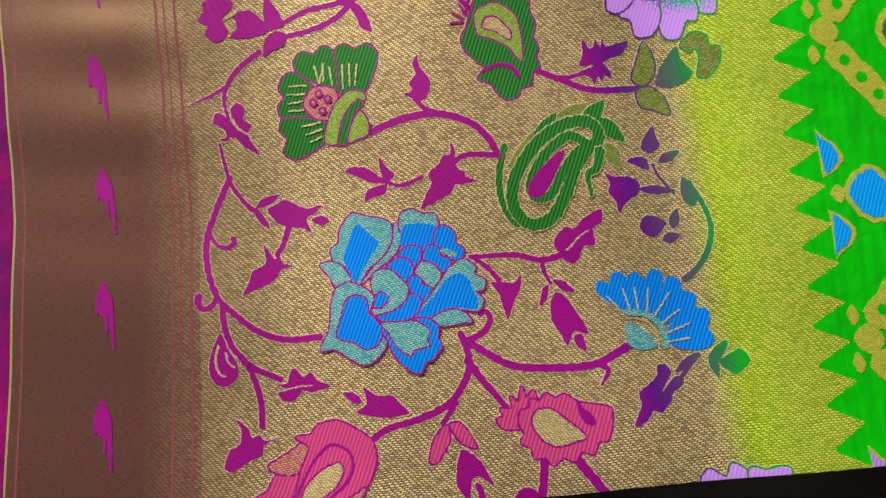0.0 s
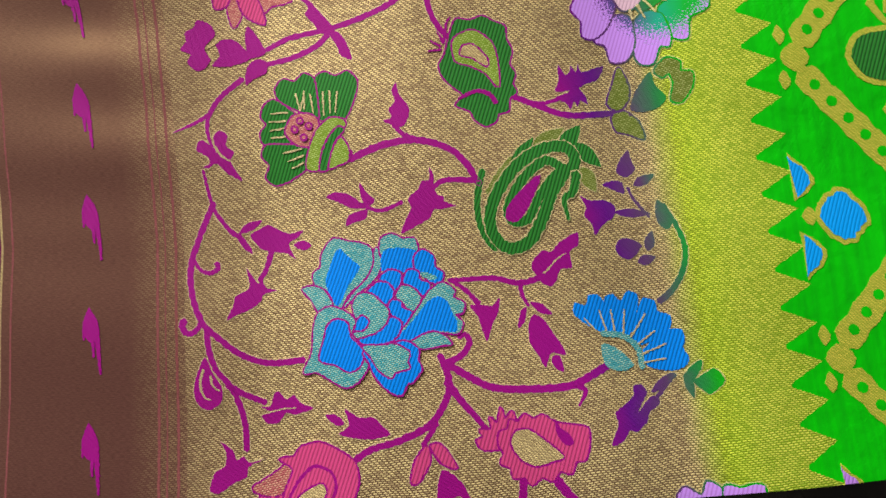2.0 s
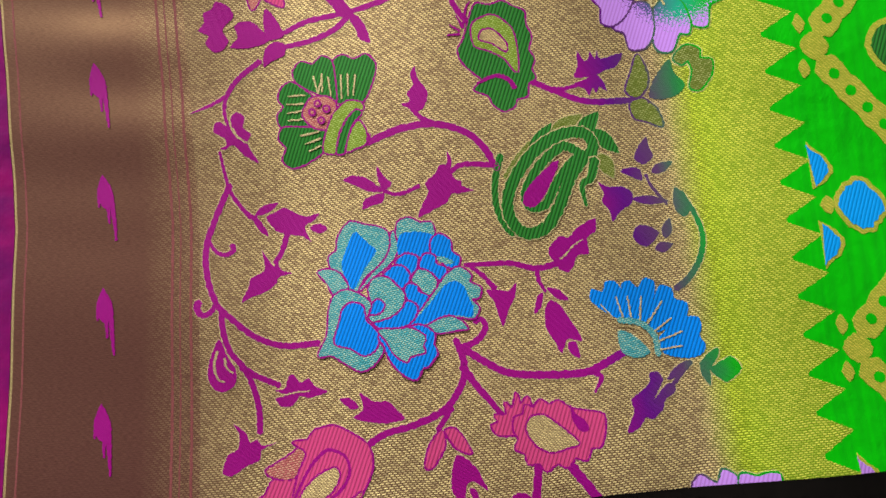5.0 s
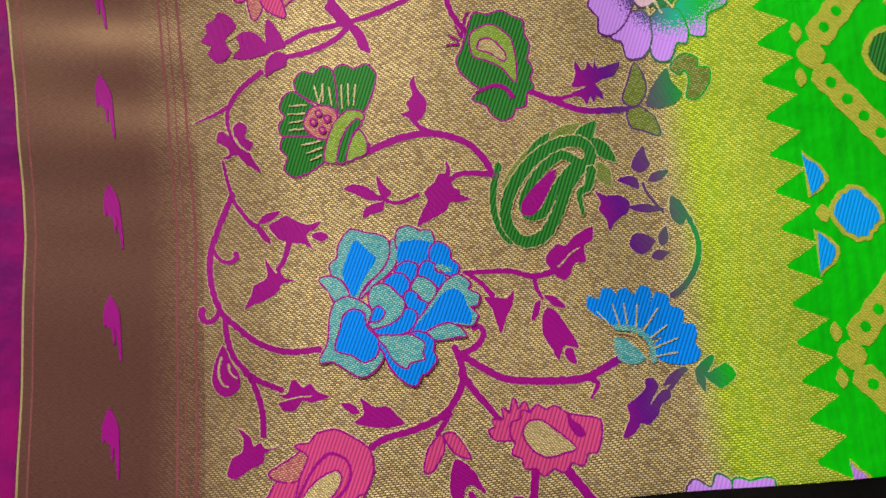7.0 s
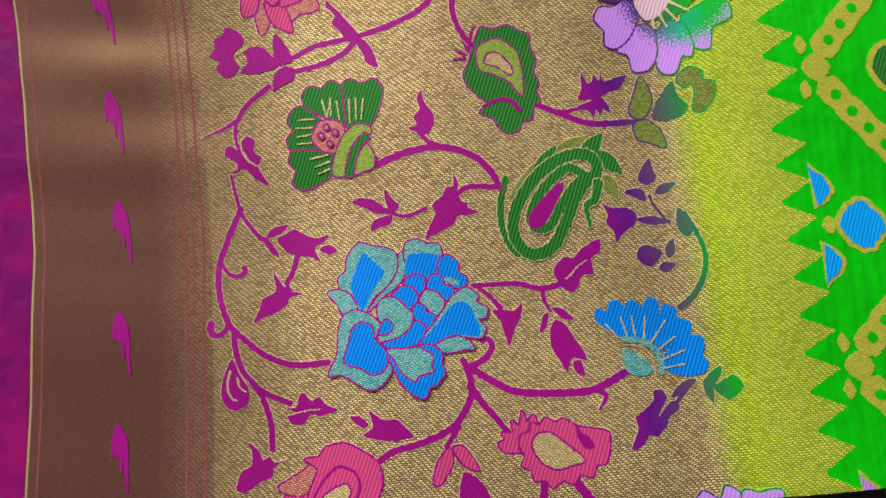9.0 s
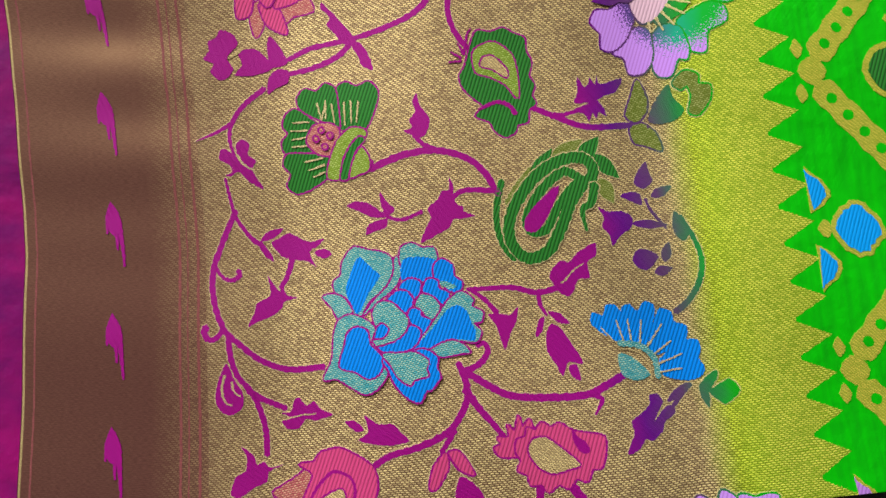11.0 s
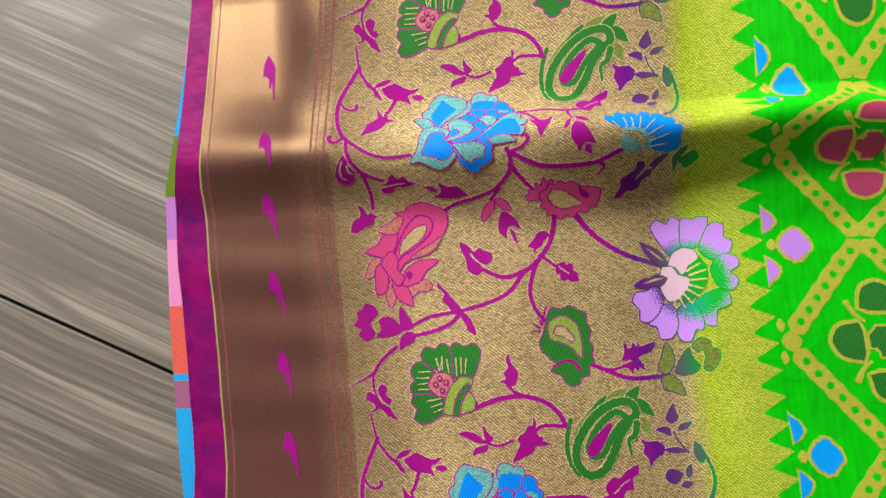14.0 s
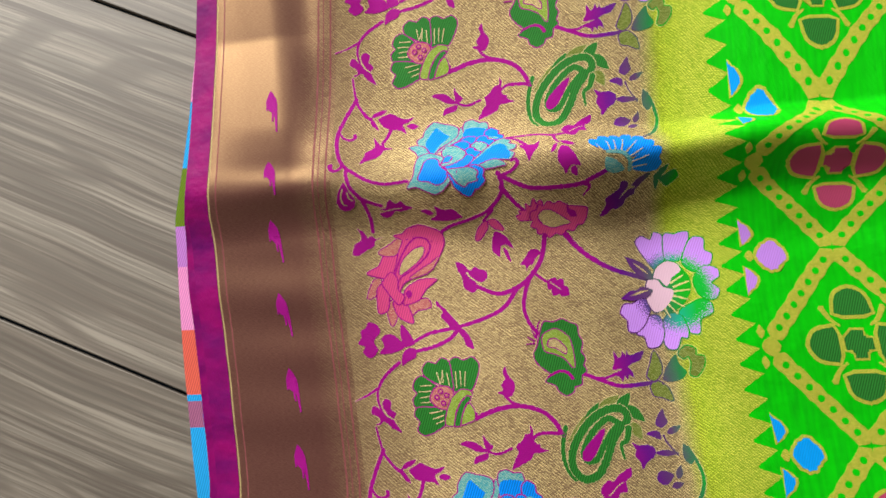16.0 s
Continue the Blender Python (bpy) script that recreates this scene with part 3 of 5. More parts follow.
cord("vine", "warp", 2.4, 2.8, (-34.5, -73.4), (-25.5, -67.8), (-14.7, -64.6), (-3.7, -59.6), (2.2, -53.1), (5.9, -45.5), (5.7, -39.1), (3.4, -32.1), loose=True)
cord("tendril", "warp", 2.6, 2.0, (5.8, -35.2), (11.9, -32.1), (15.1, -27.5), (13.8, -24.3), (11.1, -25.4), loose=True)
cord("vine", "warp", 3.0, 3.0, (6.4, -35.8), (15.0, -41.2), (23.3, -44.9), (38.2, -45.5), (51.2, -44.5), (59.0, -41.2), (66.6, -36.9), loose=True)
cord("vine", "warp", 3.2, 0.8, (53.8, -43.8), (57.3, -46.4), (54.0, -52.0), loose=True)
cord("vine", "warp", 3.2, 2.4, (5.3, -42.3), (10.9, -50.9), (18.5, -60.5), loose=True)
cord("vine", "warp", 2.2, 1.8, (0.1, -58.1), (-3.5, -63.1), (-5.9, -66.1), loose=True)
cord("vine", "warp", 1.8, 2.6, (9.7, -3.1), (16.0, -2.8), (27.0, -2.4), (36.8, -4.4), (46.9, -1.8), loose=True)
cord("vine", "warp", 1.4, 2.4, (8.9, -2.8), (14.6, -6.2), (20.0, -12.4), loose=True)
cord("vine", "warp", 2.0, 1.4, (36.8, -4.4), (37.4, -9.5), (39.2, -13.3), loose=True)
cord("vine", "warp", 2.4, 2.0, (-61.4, 10.8), (-63.3, 3.9), (-66.3, -1.4), loose=True)
cord("vine", "warp", 3.2, 2.6, (30.0, 162.4), (29.9, 154.3), (26.5, 140.3), (18.6, 128.8), (9.7, 122.7), (-1.9, 119.7), (-14.2, 125.2), loose=True)
cord("vine", "warp", 2.6, 2.4, (18.6, 128.8), (14.5, 119.7), (12.3, 109.4), (15.2, 99.4), (19.2, 94.4), loose=True)
cord("vine", "warp", 2.6, 2.2, (10.2, 122.7), (1.2, 111.9), (-9.4, 106.5), (-27.7, 101.6), (-46.0, 98.8), (-56.1, 94.6), loose=True)
cord("vine", "warp", 2.6, 2.2, (-27.2, 101.9), (-34.6, 94.8), (-45.3, 90.4), (-57.1, 88.1), loose=True)
cord("vine", "warp", 2.2, 1.8, (20.6, 132.5), (26.5, 127.2), (30.5, 124.7), loose=True)
cord("vine", "warp", 3.0, 2.8, (-25.0, 49.3), (-36.5, 46.1), (-25.1, 46.8), (-12.3, 51.2), (1.4, 52.7), (13.4, 49.5), (20.2, 43.6), (24.9, 34.7), loose=True)
cord("vine", "warp", 1.6, 2.6, (-6.8, 59.1), (-2.9, 55.1), (2.8, 52.2), loose=True)
cord("vine", "warp", 1.6, 1.6, (-23.9, 28.3), (-15.5, 25.2), (-6.4, 28.2), loose=True)
cord("vine", "warp", 1.6, 2.4, (4.6, 31.8), (11.1, 36.3), (24.0, 36.2), loose=True)
cord("vine", "warp", 2.6, 2.6, (41.8, 70.5), (51.8, 66.3), (63.8, 62.4), (82.4, 63.6), loose=True)
cord("vine", "warp", 2.0, 1.6, (50.7, 67.3), (54.9, 67.4), (60.8, 69.3), loose=True)
cord("vine", "warp", 3.8, 2.8, (40.9, 159.2), (46.3, 151.8), (54.9, 142.1), (68.5, 133.0), (83.2, 127.9), (92.8, 124.7), loose=True)
cord("vine", "warp", 1.2, 1.2, (83.6, 33.1), (85.4, 28.3), (90.5, 21.3), loose=True)
cord("vine", "warp", 1.8, 2.4, (96.4, 26.0), (100.1, 18.1), (102.3, 9.1), (100.5, 0.3), (95.7, -7.4), (90.0, -12.2), loose=True)
cord("vine", "warp", 1.6, 1.6, (78.0, -56.6), (84.6, -48.7), (92.2, -40.3), loose=True)
# leaves
leaf("leaf", "warp", (28.9, 126.5), (41.4, 117.3), 11, 3, loose=True)
leaf("leaf", "warp", (86.1, 33.9), (95.0, 38.4), 4, 0, loose=True)
leaf("leaf", "warp", (77.0, 23.1), (91.6, 22.5), 3.6, 0, loose=True)
leaf("leaf", "warp", (75.4, 7.8), (86.4, 10.0), 8.5, 0, loose=True)
leaf("leaf", "warp", (88.1, 7.7), (90.9, 15.9), 4, 0, loose=True)
leaf("leaf", "warp", (83.8, 3.3), (91.1, 5.5), 4, 0, loose=True)
shape("leaf", "warp", 0, (-5, 58.2), (-8.7, 59.7), (-10.7, 61.3), (-7.2, 62.2), (-7.9, 65.4), (-5.2, 69.1), (-6.1, 73.1), (-3.9, 76.4), (-3.1, 71.6), (0.2, 66.3), (-0.2, 62.4), (-2.4, 58.7), loose=True)
shape("leaf", "warp", 0, (-37, 31.6), (-32.9, 33.3), (-27.9, 32.5), (-24.3, 29.8), (-21.4, 26.5), (-27.1, 26.7), (-32, 29.2), loose=True)
shape("leaf", "warp", 0, (-23, 32.9), (-22.6, 36.7), (-20.2, 32.6), (-17.3, 29.9), (-18.7, 27.7), (-21.7, 27.6), loose=True)
shape("leaf", "warp", 0, (-30, 19.5), (-28.7, 23.6), (-23.4, 25.7), (-20.5, 25.6), (-21.8, 22.1), (-26.4, 20.7), loose=True)
shape("leaf", "warp", 0, (-8.1, 15.8), (-4.7, 22.9), (-2.9, 25.9), (-4, 29.5), (0.1, 32.8), (2.3, 36.1), (5.5, 37.1), (5.7, 41.7), (7.4, 38.3), (6.7, 34.3), (8, 30.8), (10.4, 30.1), (10.6, 28), (14.9, 26.2), (9.3, 25.1), (5.8, 24.6), (4, 21.5), (-0.7, 19), loose=True)
shape("leaf", "warp", 0, (-85.4, 45.9), (-82.8, 47.2), (-83.8, 49.9), (-87.5, 52.6), (-86.5, 56.5), (-84, 56.4), (-79.9, 51.7), (-80.6, 58.4), (-77.9, 60.9), (-74.9, 58.9), (-75.9, 54.3), (-72.9, 51.6), (-74.5, 47.7), (-70.7, 39.8), (-76.8, 43.2), (-80.2, 47.2), (-83.6, 45), loose=True)
shape("leaf", "warp", 0, (-40.6, 115.8), (-39.7, 118.4), (-37.3, 115.5), (-32.5, 109.7), (-28.5, 103.9), (-26.8, 100.5), (-32.2, 99.5), (-35.7, 104.6), (-38.6, 108.6), (-37, 111.5), loose=True)
shape("leaf", "warp", 0, (-29, 98.6), (-26.8, 100.5), (-23.2, 96.8), (-20.6, 87.6), (-25.3, 89.6), (-26.8, 94.4), loose=True)
shape("leaf", "warp", 0, (-79.6, -17.5), (-76.8, -11.2), (-76.1, -8), (-73, -6.1), (-70.5, -3.6), (-71.6, 3.8), (-68.6, -0.4), (-66.7, -2.6), (-65.4, -0.1), (-64, -4.3), (-59.6, -5.6), (-64.7, -7.1), (-66.2, -10), (-70, -13.2), (-75, -15), loose=True)
shape("leaf", "warp", 0, (-69.7, 17), (-66.4, 19.3), (-62, 21.2), (-57.1, 18.8), (-53.2, 17.5), (-47.8, 18.8), (-50.2, 15.8), (-54.2, 13.2), (-51.6, 7), (-55.2, 9.3), (-61.5, 10.2), (-66.1, 11.8), loose=True)
shape("leaf", "warp", 0, (-73.8, 17.9), (-72.4, 20.6), (-69.2, 22.5), (-64.3, 23.4), (-67.1, 20.1), (-71.1, 18.2), loose=True)
shape("leaf", "warp", 0, (-74.4, 15.9), (-72.8, 16.7), (-70.3, 13.5), (-68.7, 9.3), (-71.1, 10.7), (-73.4, 13.1), loose=True)
shape("leaf", "warp", 0, (-52.3, 12.6), (-48.7, 14.6), (-44.7, 12.5), (-48.1, 10.3), loose=True)
shape("leaf", "warp", 0, (-67.7, -52.4), (-64, -52), (-62.6, -47.6), (-60.6, -46.1), (-57.6, -49.2), (-54.4, -47.5), (-51.5, -50.9), (-46.9, -52.7), (-54.2, -55.4), (-57.9, -54.8), (-61.2, -58.6), (-65.5, -58.9), (-67.8, -55.8), (-63.9, -54.5), loose=True)
shape("leaf", "warp", 0, (-87.6, -83.5), (-85.7, -76.8), (-82.1, -74.5), (-81.5, -69.8), (-83.5, -65.4), (-79.1, -68.7), (-77.4, -72.2), (-74.9, -71), (-72.6, -73.3), (-67.4, -72), (-73.2, -75), (-73.9, -78.5), (-78.6, -80.8), (-83.9, -84.3), loose=True)
shape("leaf", "warp", 0, (-42.6, -55.6), (-38.6, -55), (-34.9, -58.2), (-38.3, -59.3), loose=True)
shape("leaf", "warp", 0, (-37.5, -62.4), (-33.4, -59.2), (-34.5, -52.8), (-29.5, -56), (-23.5, -56), (-20.2, -59.6), (-17.7, -62.5), (-25.3, -64.1), (-32.5, -63.7), loose=True)
shape("leaf", "warp", 0, (16.3, -13.1), (20.8, -12.7), (25, -13.2), (28.5, -9.9), (27.4, -15.7), (24.6, -20.6), (22, -27.2), (20.3, -21.8), (19.2, -17.5), loose=True)
shape("bud", "warp", 0, (-89, -32.7), (-92.1, -40.3), (-93.1, -46.6), (-90.9, -51.9), (-87.3, -53.2), (-82.9, -50.5), (-82.1, -44.8), (-84.9, -39.7), (-87.5, -33.3), loose=True)
shape("leaf", "warp", 0, (64.1, -66.4), (67.7, -59.1), (67.2, -54.9), (71.1, -51.9), (75.2, -48.4), (75.8, -44.8), (78.8, -44.2), (80.7, -47.1), (77.6, -51.9), (76, -54.9), (81.2, -49.2), (84.5, -48.9), (84.6, -51.9), (80, -54.9), (78.9, -58.4), (74.2, -62), (72, -61.3), (68.5, -65.1), loose=True)
shape("leaf", "warp", 0, (82.3, -47.1), (85.5, -42.9), (90.5, -39.9), (93, -40.4), (90.1, -43.5), (84.9, -46.9), loose=True)
shape("leaf", "warp", 0, (42.6, 4), (46.7, 8.3), (50.3, 7.7), (53.8, 11.4), (61.2, 15.4), (61, 10.2), (57.5, 7.7), (57.7, 1.5), (53.3, 0.9), (51.1, -3.4), (49, -5.9), (44.9, -4), (48.2, 0.6), (43.9, -1.5), (42.1, 0.9), loose=True)
shape("leaf", "warp", 0, (38.4, -21.2), (40.6, -16.9), (44.1, -18.2), (47.3, -23), (51.9, -32.4), (46.1, -31.8), (43.4, -37.3), (41.4, -33.4), (38.3, -27.9), loose=True)
shape("leaf", "warp", 0, (46.2, -33.4), (49.2, -32.8), (50.2, -39.1), (46.4, -37), loose=True)
shape("leaf", "warp", 0, (34.3, -22.1), (35.9, -15.7), (38.5, -13.9), (37.3, -19.4), loose=True)
shape("leaf", "warp", 0, (39.9, -12), (44.7, -12.6), (48.2, -16.6), (43.7, -16.3), loose=True)
shape("leaf", "warp", 0, (97.4, -38.4), (102.5, -34.8), (102.4, -38), (99.8, -42), (106.7, -38), (110, -42.7), (104.3, -47.8), (101.2, -46), (99, -44), loose=True)
shape("leaf", "warp", 0, (95.4, -41.1), (97.9, -38.9), (98.8, -45.2), (97.8, -49.6), (95.6, -45.3), loose=True)
shape("leaf", "warp", 0, (-2.4, 148.9), (0.3, 160.4), (7, 156.6), (11.1, 148.3), (6.1, 151.3), (3.3, 149.9), (2, 143.2), loose=True)
shape("leaf", "warp", 0, (4.3, 148.9), (6.9, 148), (8.7, 139.3), (6, 142.7), loose=True)
shape("leaf", "warp", 0, (-25, 142.3), (-20.3, 140.1), (-17, 135.9), (-14, 138.1), (-11.3, 136.3), (-7.1, 134.4), (-7, 129.4), (-11.1, 127.4), (-14.5, 128.7), (-12.7, 124.3), (-17.2, 121.5), (-21.9, 124.9), (-22.1, 130.7), (-24.5, 136.4), loose=True)
shape("leaf", "warp", 0, (13.5, 137.4), (16.8, 141.8), (20.4, 147), (24.6, 147.5), (27, 144.9), (23.7, 141.9), (21.5, 137.5), (19, 136.4), (17.2, 133), (16.6, 136.8), loose=True)
shape("leaf", "warp", 0, (59.5, 72.1), (61.3, 76.6), (61.8, 83.1), (64.1, 79.2), (66.1, 80.2), (67.1, 83.1), (68.9, 80.2), (70.1, 83.7), (71.2, 80.2), (80.3, 83), (77.1, 77.2), (71.9, 75.3), (67.8, 73), loose=True)
shape("leaf", "warp", 0, (59.2, 69.5), (65.2, 72.1), (69.1, 73.4), (71.3, 70.8), (72.1, 66.9), (69.2, 68.6), (68, 66), (66.6, 68.2), (64.9, 64.7), (63.4, 67.3), loose=True)
shape("leaf", "warp", 0, (79.9, 39.4), (81.7, 43.8), (85.7, 48.5), (86.7, 43.8), (87.7, 40.6), (83.6, 37.1), loose=True)
shape("leaf", "warp", 0, (73.4, 34.1), (78.2, 35.9), (81.8, 34.9), (81.9, 30.5), (78.3, 31.8), loose=True)
shape("leaf", "warp", 0, (63.8, 29.6), (68, 27.8), (73.5, 28), (77.5, 25.5), (76.4, 21.1), (72.4, 18.7), (68.2, 14.1), (67.4, 18.1), (64.8, 21.8), (65.8, 25.6), loose=True)
shape("leaf", "warp", 0, (94.3, 28.1), (97.5, 24.7), (99.6, 20.3), (97, 16), (93.7, 18.5), (93.1, 22.9), loose=True)
cord("slit", "zari", 1, 0.6, (-89.1, -37.1), (-90.4, -42.8), (-89.2, -47.9), (-86.8, -49.2), loose=True)
cord("slit", "zari", 1, 0.6, (-86.4, -39.7), (-85.7, -43.5), (-83.3, -45.6), loose=True)
cord("vein", "zari", 1, 0.6, (-80.3, 54.1), (-78.1, 50.4), (-74.8, 48), loose=True)
cord("vein", "zari", 1, 0.6, (-19.1, 134.5), (-17.1, 131.2), (-13.8, 128), loose=True)
cord("vein", "zari", 0.6, 0.4, (-64.1, -54.3), (-59.1, -53.2), (-54.1, -52.6), loose=True)
cord("vein", "zari", 0.6, 0.4, (47.8, 0.3), (51.9, 4.6), (55.8, 7.1), loose=True)
# rosebud
motif("rosebud")
shape("petal", "warp", 0, (-84.7, 85.8), (-88.3, 89.4), (-86.7, 92.9), (-90.6, 95.1), (-88.1, 98.8), (-88.4, 102.5), (-85, 104.4), (-82.7, 108), (-77.7, 105.8), (-76.5, 101.4), (-79.7, 98.1), (-81, 94.7), (-79, 91), (-81.3, 87.3))
shape("cone", "warp", 0, (-78.6, 88.3), (-75.3, 92.5), (-76.5, 97), (-73.7, 99.5), (-68.6, 99.1), (-62.7, 91.9), (-66.8, 89.1), (-73.4, 87.7))
shape("bract", "warp", 0, (-63.7, 91.9), (-64.6, 99.7), (-63.1, 105.4), (-58.8, 99.4), (-56.4, 93.8), (-59.5, 91.7))
shape("bract", "warp", 0, (-65.9, 79.8), (-65, 86.8), (-60.8, 90.7), (-56, 89.1), (-57.4, 84.4), (-62.1, 82.4))
leaf("slit", "gold", (-74.2, 100.1), (-81.0, 94.9), 1.3, 0, 0)
leaf("slit", "gold", (-80.2, 94.9), (-77.4, 89.6), 1.3, 0, 0)
# two pink leaves
motif("pink_leaf")
shape("leaf", "pink", 1, (-11.3, -79), (-9.2, -71.6), (-4.3, -66.3), (-3.7, -71.5), (-8.4, -78.7))
shape("leaf", "pink", 1, (-3.1, -66.3), (1.3, -66), (6.1, -73.8), (0.7, -72.2))
# pomegranate
motif("pomegranate")
shape("crown", "pink", 1, (27, -66.9), (22.3, -67.5), (16.5, -67.5), (14.2, -64.5), (17.1, -63.1), (15.7, -60.8), (20.1, -60.6), (20, -56), (22.7, -58.3), (24.5, -52.4), (25.8, -56.8), (28.5, -53.8), (29.7, -58.6))
shape("body", "pink", 1, (22.4, -66.4), (22.9, -62), (26.3, -60.6), (27.5, -57.1), (30.4, -58), (33.1, -55), (36.4, -56.8), (40.1, -55.4), (44.4, -58.2), (50.2, -59.1), (56.1, -60.3), (55.9, -65.7), (53.8, -71), (50.3, -71.8), (48, -75.9), (44.1, -75.1), (40.8, -78.4), (37.2, -77.1), (33.2, -79.9), (30.8, -77.2), (26.5, -77.4), (25.9, -74), (22.4, -72.4), (23.9, -68.9))
shape("heart", "gold", 1, (27.3, -64.5), (29.4, -61.5), (34.1, -60.9), (39, -64.1), (45.9, -70), (41.6, -71.7), (35.6, -73.3), (30.6, -71.2), (27.6, -67.4))
shape("vein", "warp", 0, (44.4, -56.5), (45.9, -60.3), (49.2, -62.2), (50.1, -65.7), (46.7, -65.9), (44.2, -61.9))
# pink paisley
motif("pink_paisley")
shape("petal", "peach", 1, (-70.1, 117.9), (-65.1, 120.8), (-65, 110.6), (-68.9, 104.5), (-70.5, 112.1))
shape("petal", "peach", 1, (-81.3, 122.8), (-77, 132.8), (-72.5, 135.2), (-72.7, 128.2), (-76.8, 123.8))
shape("petal", "peach", 1, (-57.5, 117.1), (-50.2, 119.8), (-44.9, 119.8), (-43.8, 114.9), (-52.1, 113.3), (-55.8, 110.9))
shape("petal", "pink", 1, (-75.3, 125.2), (-73.6, 129.7), (-68.6, 131.5), (-68.4, 123.8), (-70.3, 115), (-75.6, 113.2))
shape("petal", "pink", 1, (-66.2, 118.6), (-61.6, 120.1), (-57.4, 114.9), (-55.8, 105.8), (-63.7, 109.9))
shape("petal", "pink", 1, (-60.1, 117.9), (-58.4, 125.2), (-54.5, 129.1), (-47.2, 132.2), (-38, 131.5), (-45.4, 126.1), (-50.5, 119.8), (-57.5, 117.5))
shape("petal", "pink", 1, (-80, 138.7), (-72.5, 143.1), (-68.8, 149.4), (-61.6, 151.7), (-59, 143.7), (-63.6, 134.4), (-72.5, 135.7))
shape("crescent", "peach", 1, (-71.8, 152.4), (-64.2, 157.2), (-56, 162.6), (-58.6, 153.2), (-62.4, 149.8), (-68.1, 149.9))
shape("crescent", "pink", 1, (-61.5, 162.9), (-55.9, 163.9), (-52.6, 167.5), (-45.2, 169.4), (-37.5, 166.4), (-32.1, 162.6), (-31.1, 155.7), (-34.3, 148), (-40.3, 140.9), (-48.5, 135.7), (-58, 131.1), (-62.7, 125.2), (-66.2, 131.2), (-61.9, 142.2), (-59.4, 151.6), (-56.2, 159.3))
shape("rim", "peach", 1, (-54.3, 133.8), (-47.6, 138.5), (-40.3, 142.8), (-35.1, 146.5), (-40.4, 138.4), (-46.3, 135.3))
shape("ring", "warp", 0, (-63.1, 128.9), (-63.5, 136.7), (-60.4, 145.4), (-54.9, 155.3), (-48.1, 161.4), (-41, 159.3), (-39.1, 153.8), (-42.3, 146.9), (-52, 138.7), (-59.3, 134.3))
shape("ring", "pink", 0, (-62.5, 130.4), (-62.7, 136.7), (-59.4, 145), (-54.2, 154.2), (-47.9, 160), (-41.8, 158.5), (-40.3, 153.9), (-43.2, 147.7), (-52.3, 139.8), (-59.6, 135.4))
shape("core", "gold", 1, (-60.3, 136.7), (-57.8, 145.2), (-51.4, 151.6), (-45.3, 154.4), (-43.8, 151.7), (-46.6, 146.3), (-53.3, 140.8))
shape("swirl", "pink", 1, (-71.4, 132), (-65.6, 138.3), (-62.2, 133.6), (-62.6, 126.7), (-59.3, 122.3), (-63.2, 117.9), (-67.7, 123.8), (-69.6, 127.5))
shape("seed", "warp", 0, (-58.2, 124.4), (-55.5, 126.2), (-53.9, 123.5), (-56.6, 121))
# green fan flower
motif("green_fan_flower")
shape("petal", "green", 1, (-36.4, 63.5), (-36.5, 71.1), (-37.2, 77.8), (-36.2, 81.7), (-32.4, 83), (-28.3, 80.9), (-23.3, 82.8), (-19.8, 78.6), (-21, 72.7), (-25.6, 63.6), (-32.2, 62.9))
shape("petal", "green", 1, (-39.2, 65.1), (-46.8, 68.8), (-52.4, 72.4), (-54, 77.2), (-50.4, 81.3), (-45.6, 80), (-41.6, 83.1), (-37.9, 81.1), (-36.9, 75.1), (-36.9, 64.5))
shape("petal", "green", 1, (-44.2, 52.9), (-52, 54), (-60.5, 54.6), (-61.6, 59.3), (-58.8, 62.7), (-60.8, 65.9), (-59.1, 70.8), (-55, 72.9), (-50.6, 70), (-46, 65.1), (-49.5, 60))
shape("petal", "green", 1, (-41.9, 52.4), (-52, 53.9), (-59.9, 54), (-61.8, 49.4), (-59, 45.8), (-61, 40.7), (-57.4, 37.7), (-52, 39), (-44.4, 43.2), (-41.9, 46.6))
shape("disc", "peach", 1, (-51, 60.5), (-47, 65.8), (-40.4, 65.8), (-37.2, 62.6), (-38.6, 56.5), (-41.6, 52.8), (-46.7, 53.7), (-50.4, 57.2))
shape("band", "lime", 1, (-43.7, 43.8), (-41.7, 51.8), (-37.7, 59.4), (-32.1, 63.6), (-26.8, 62.6), (-26.4, 59.8), (-30.8, 59.3), (-34.6, 55.3), (-37.7, 49), (-39.1, 43))
shape("band", "green", 1, (-38.3, 42.9), (-36.3, 50.2), (-33.2, 55.8), (-29.2, 59.6), (-27.1, 58.5), (-31.4, 53.8), (-34, 47.5), (-35.4, 42.8))
shape("cup", "lime", 1, (-34.3, 43.4), (-31.7, 51.2), (-28.3, 55.4), (-25.9, 50.9), (-26.3, 46.2), (-30.6, 44.2))
cord("ray", "zari", 0.7, 0.5, (-45.6, 75), (-44.2, 67.6))
cord("ray", "zari", 0.7, 0.5, (-42, 75.7), (-42.4, 67.8))
cord("ray", "zari", 0.7, 0.5, (-39.5, 74.2), (-38.8, 66.2))
cord("ray", "zari", 0.7, 0.5, (-44.2, 67.9), (-42.1, 74.1))
cord("ray", "zari", 0.7, 0.5, (-34.2, 74.6), (-34.5, 64.8))
cord("ray", "zari", 0.7, 0.5, (-31.3, 75), (-31.8, 65.8))
cord("ray", "zari", 0.7, 0.5, (-28.2, 74.5), (-29.7, 65.7))
cord("ray", "zari", 0.7, 0.5, (-49.5, 67.2), (-56.8, 67.2))
cord("ray", "zari", 0.7, 0.5, (-50.5, 63.7), (-57.7, 63.7))
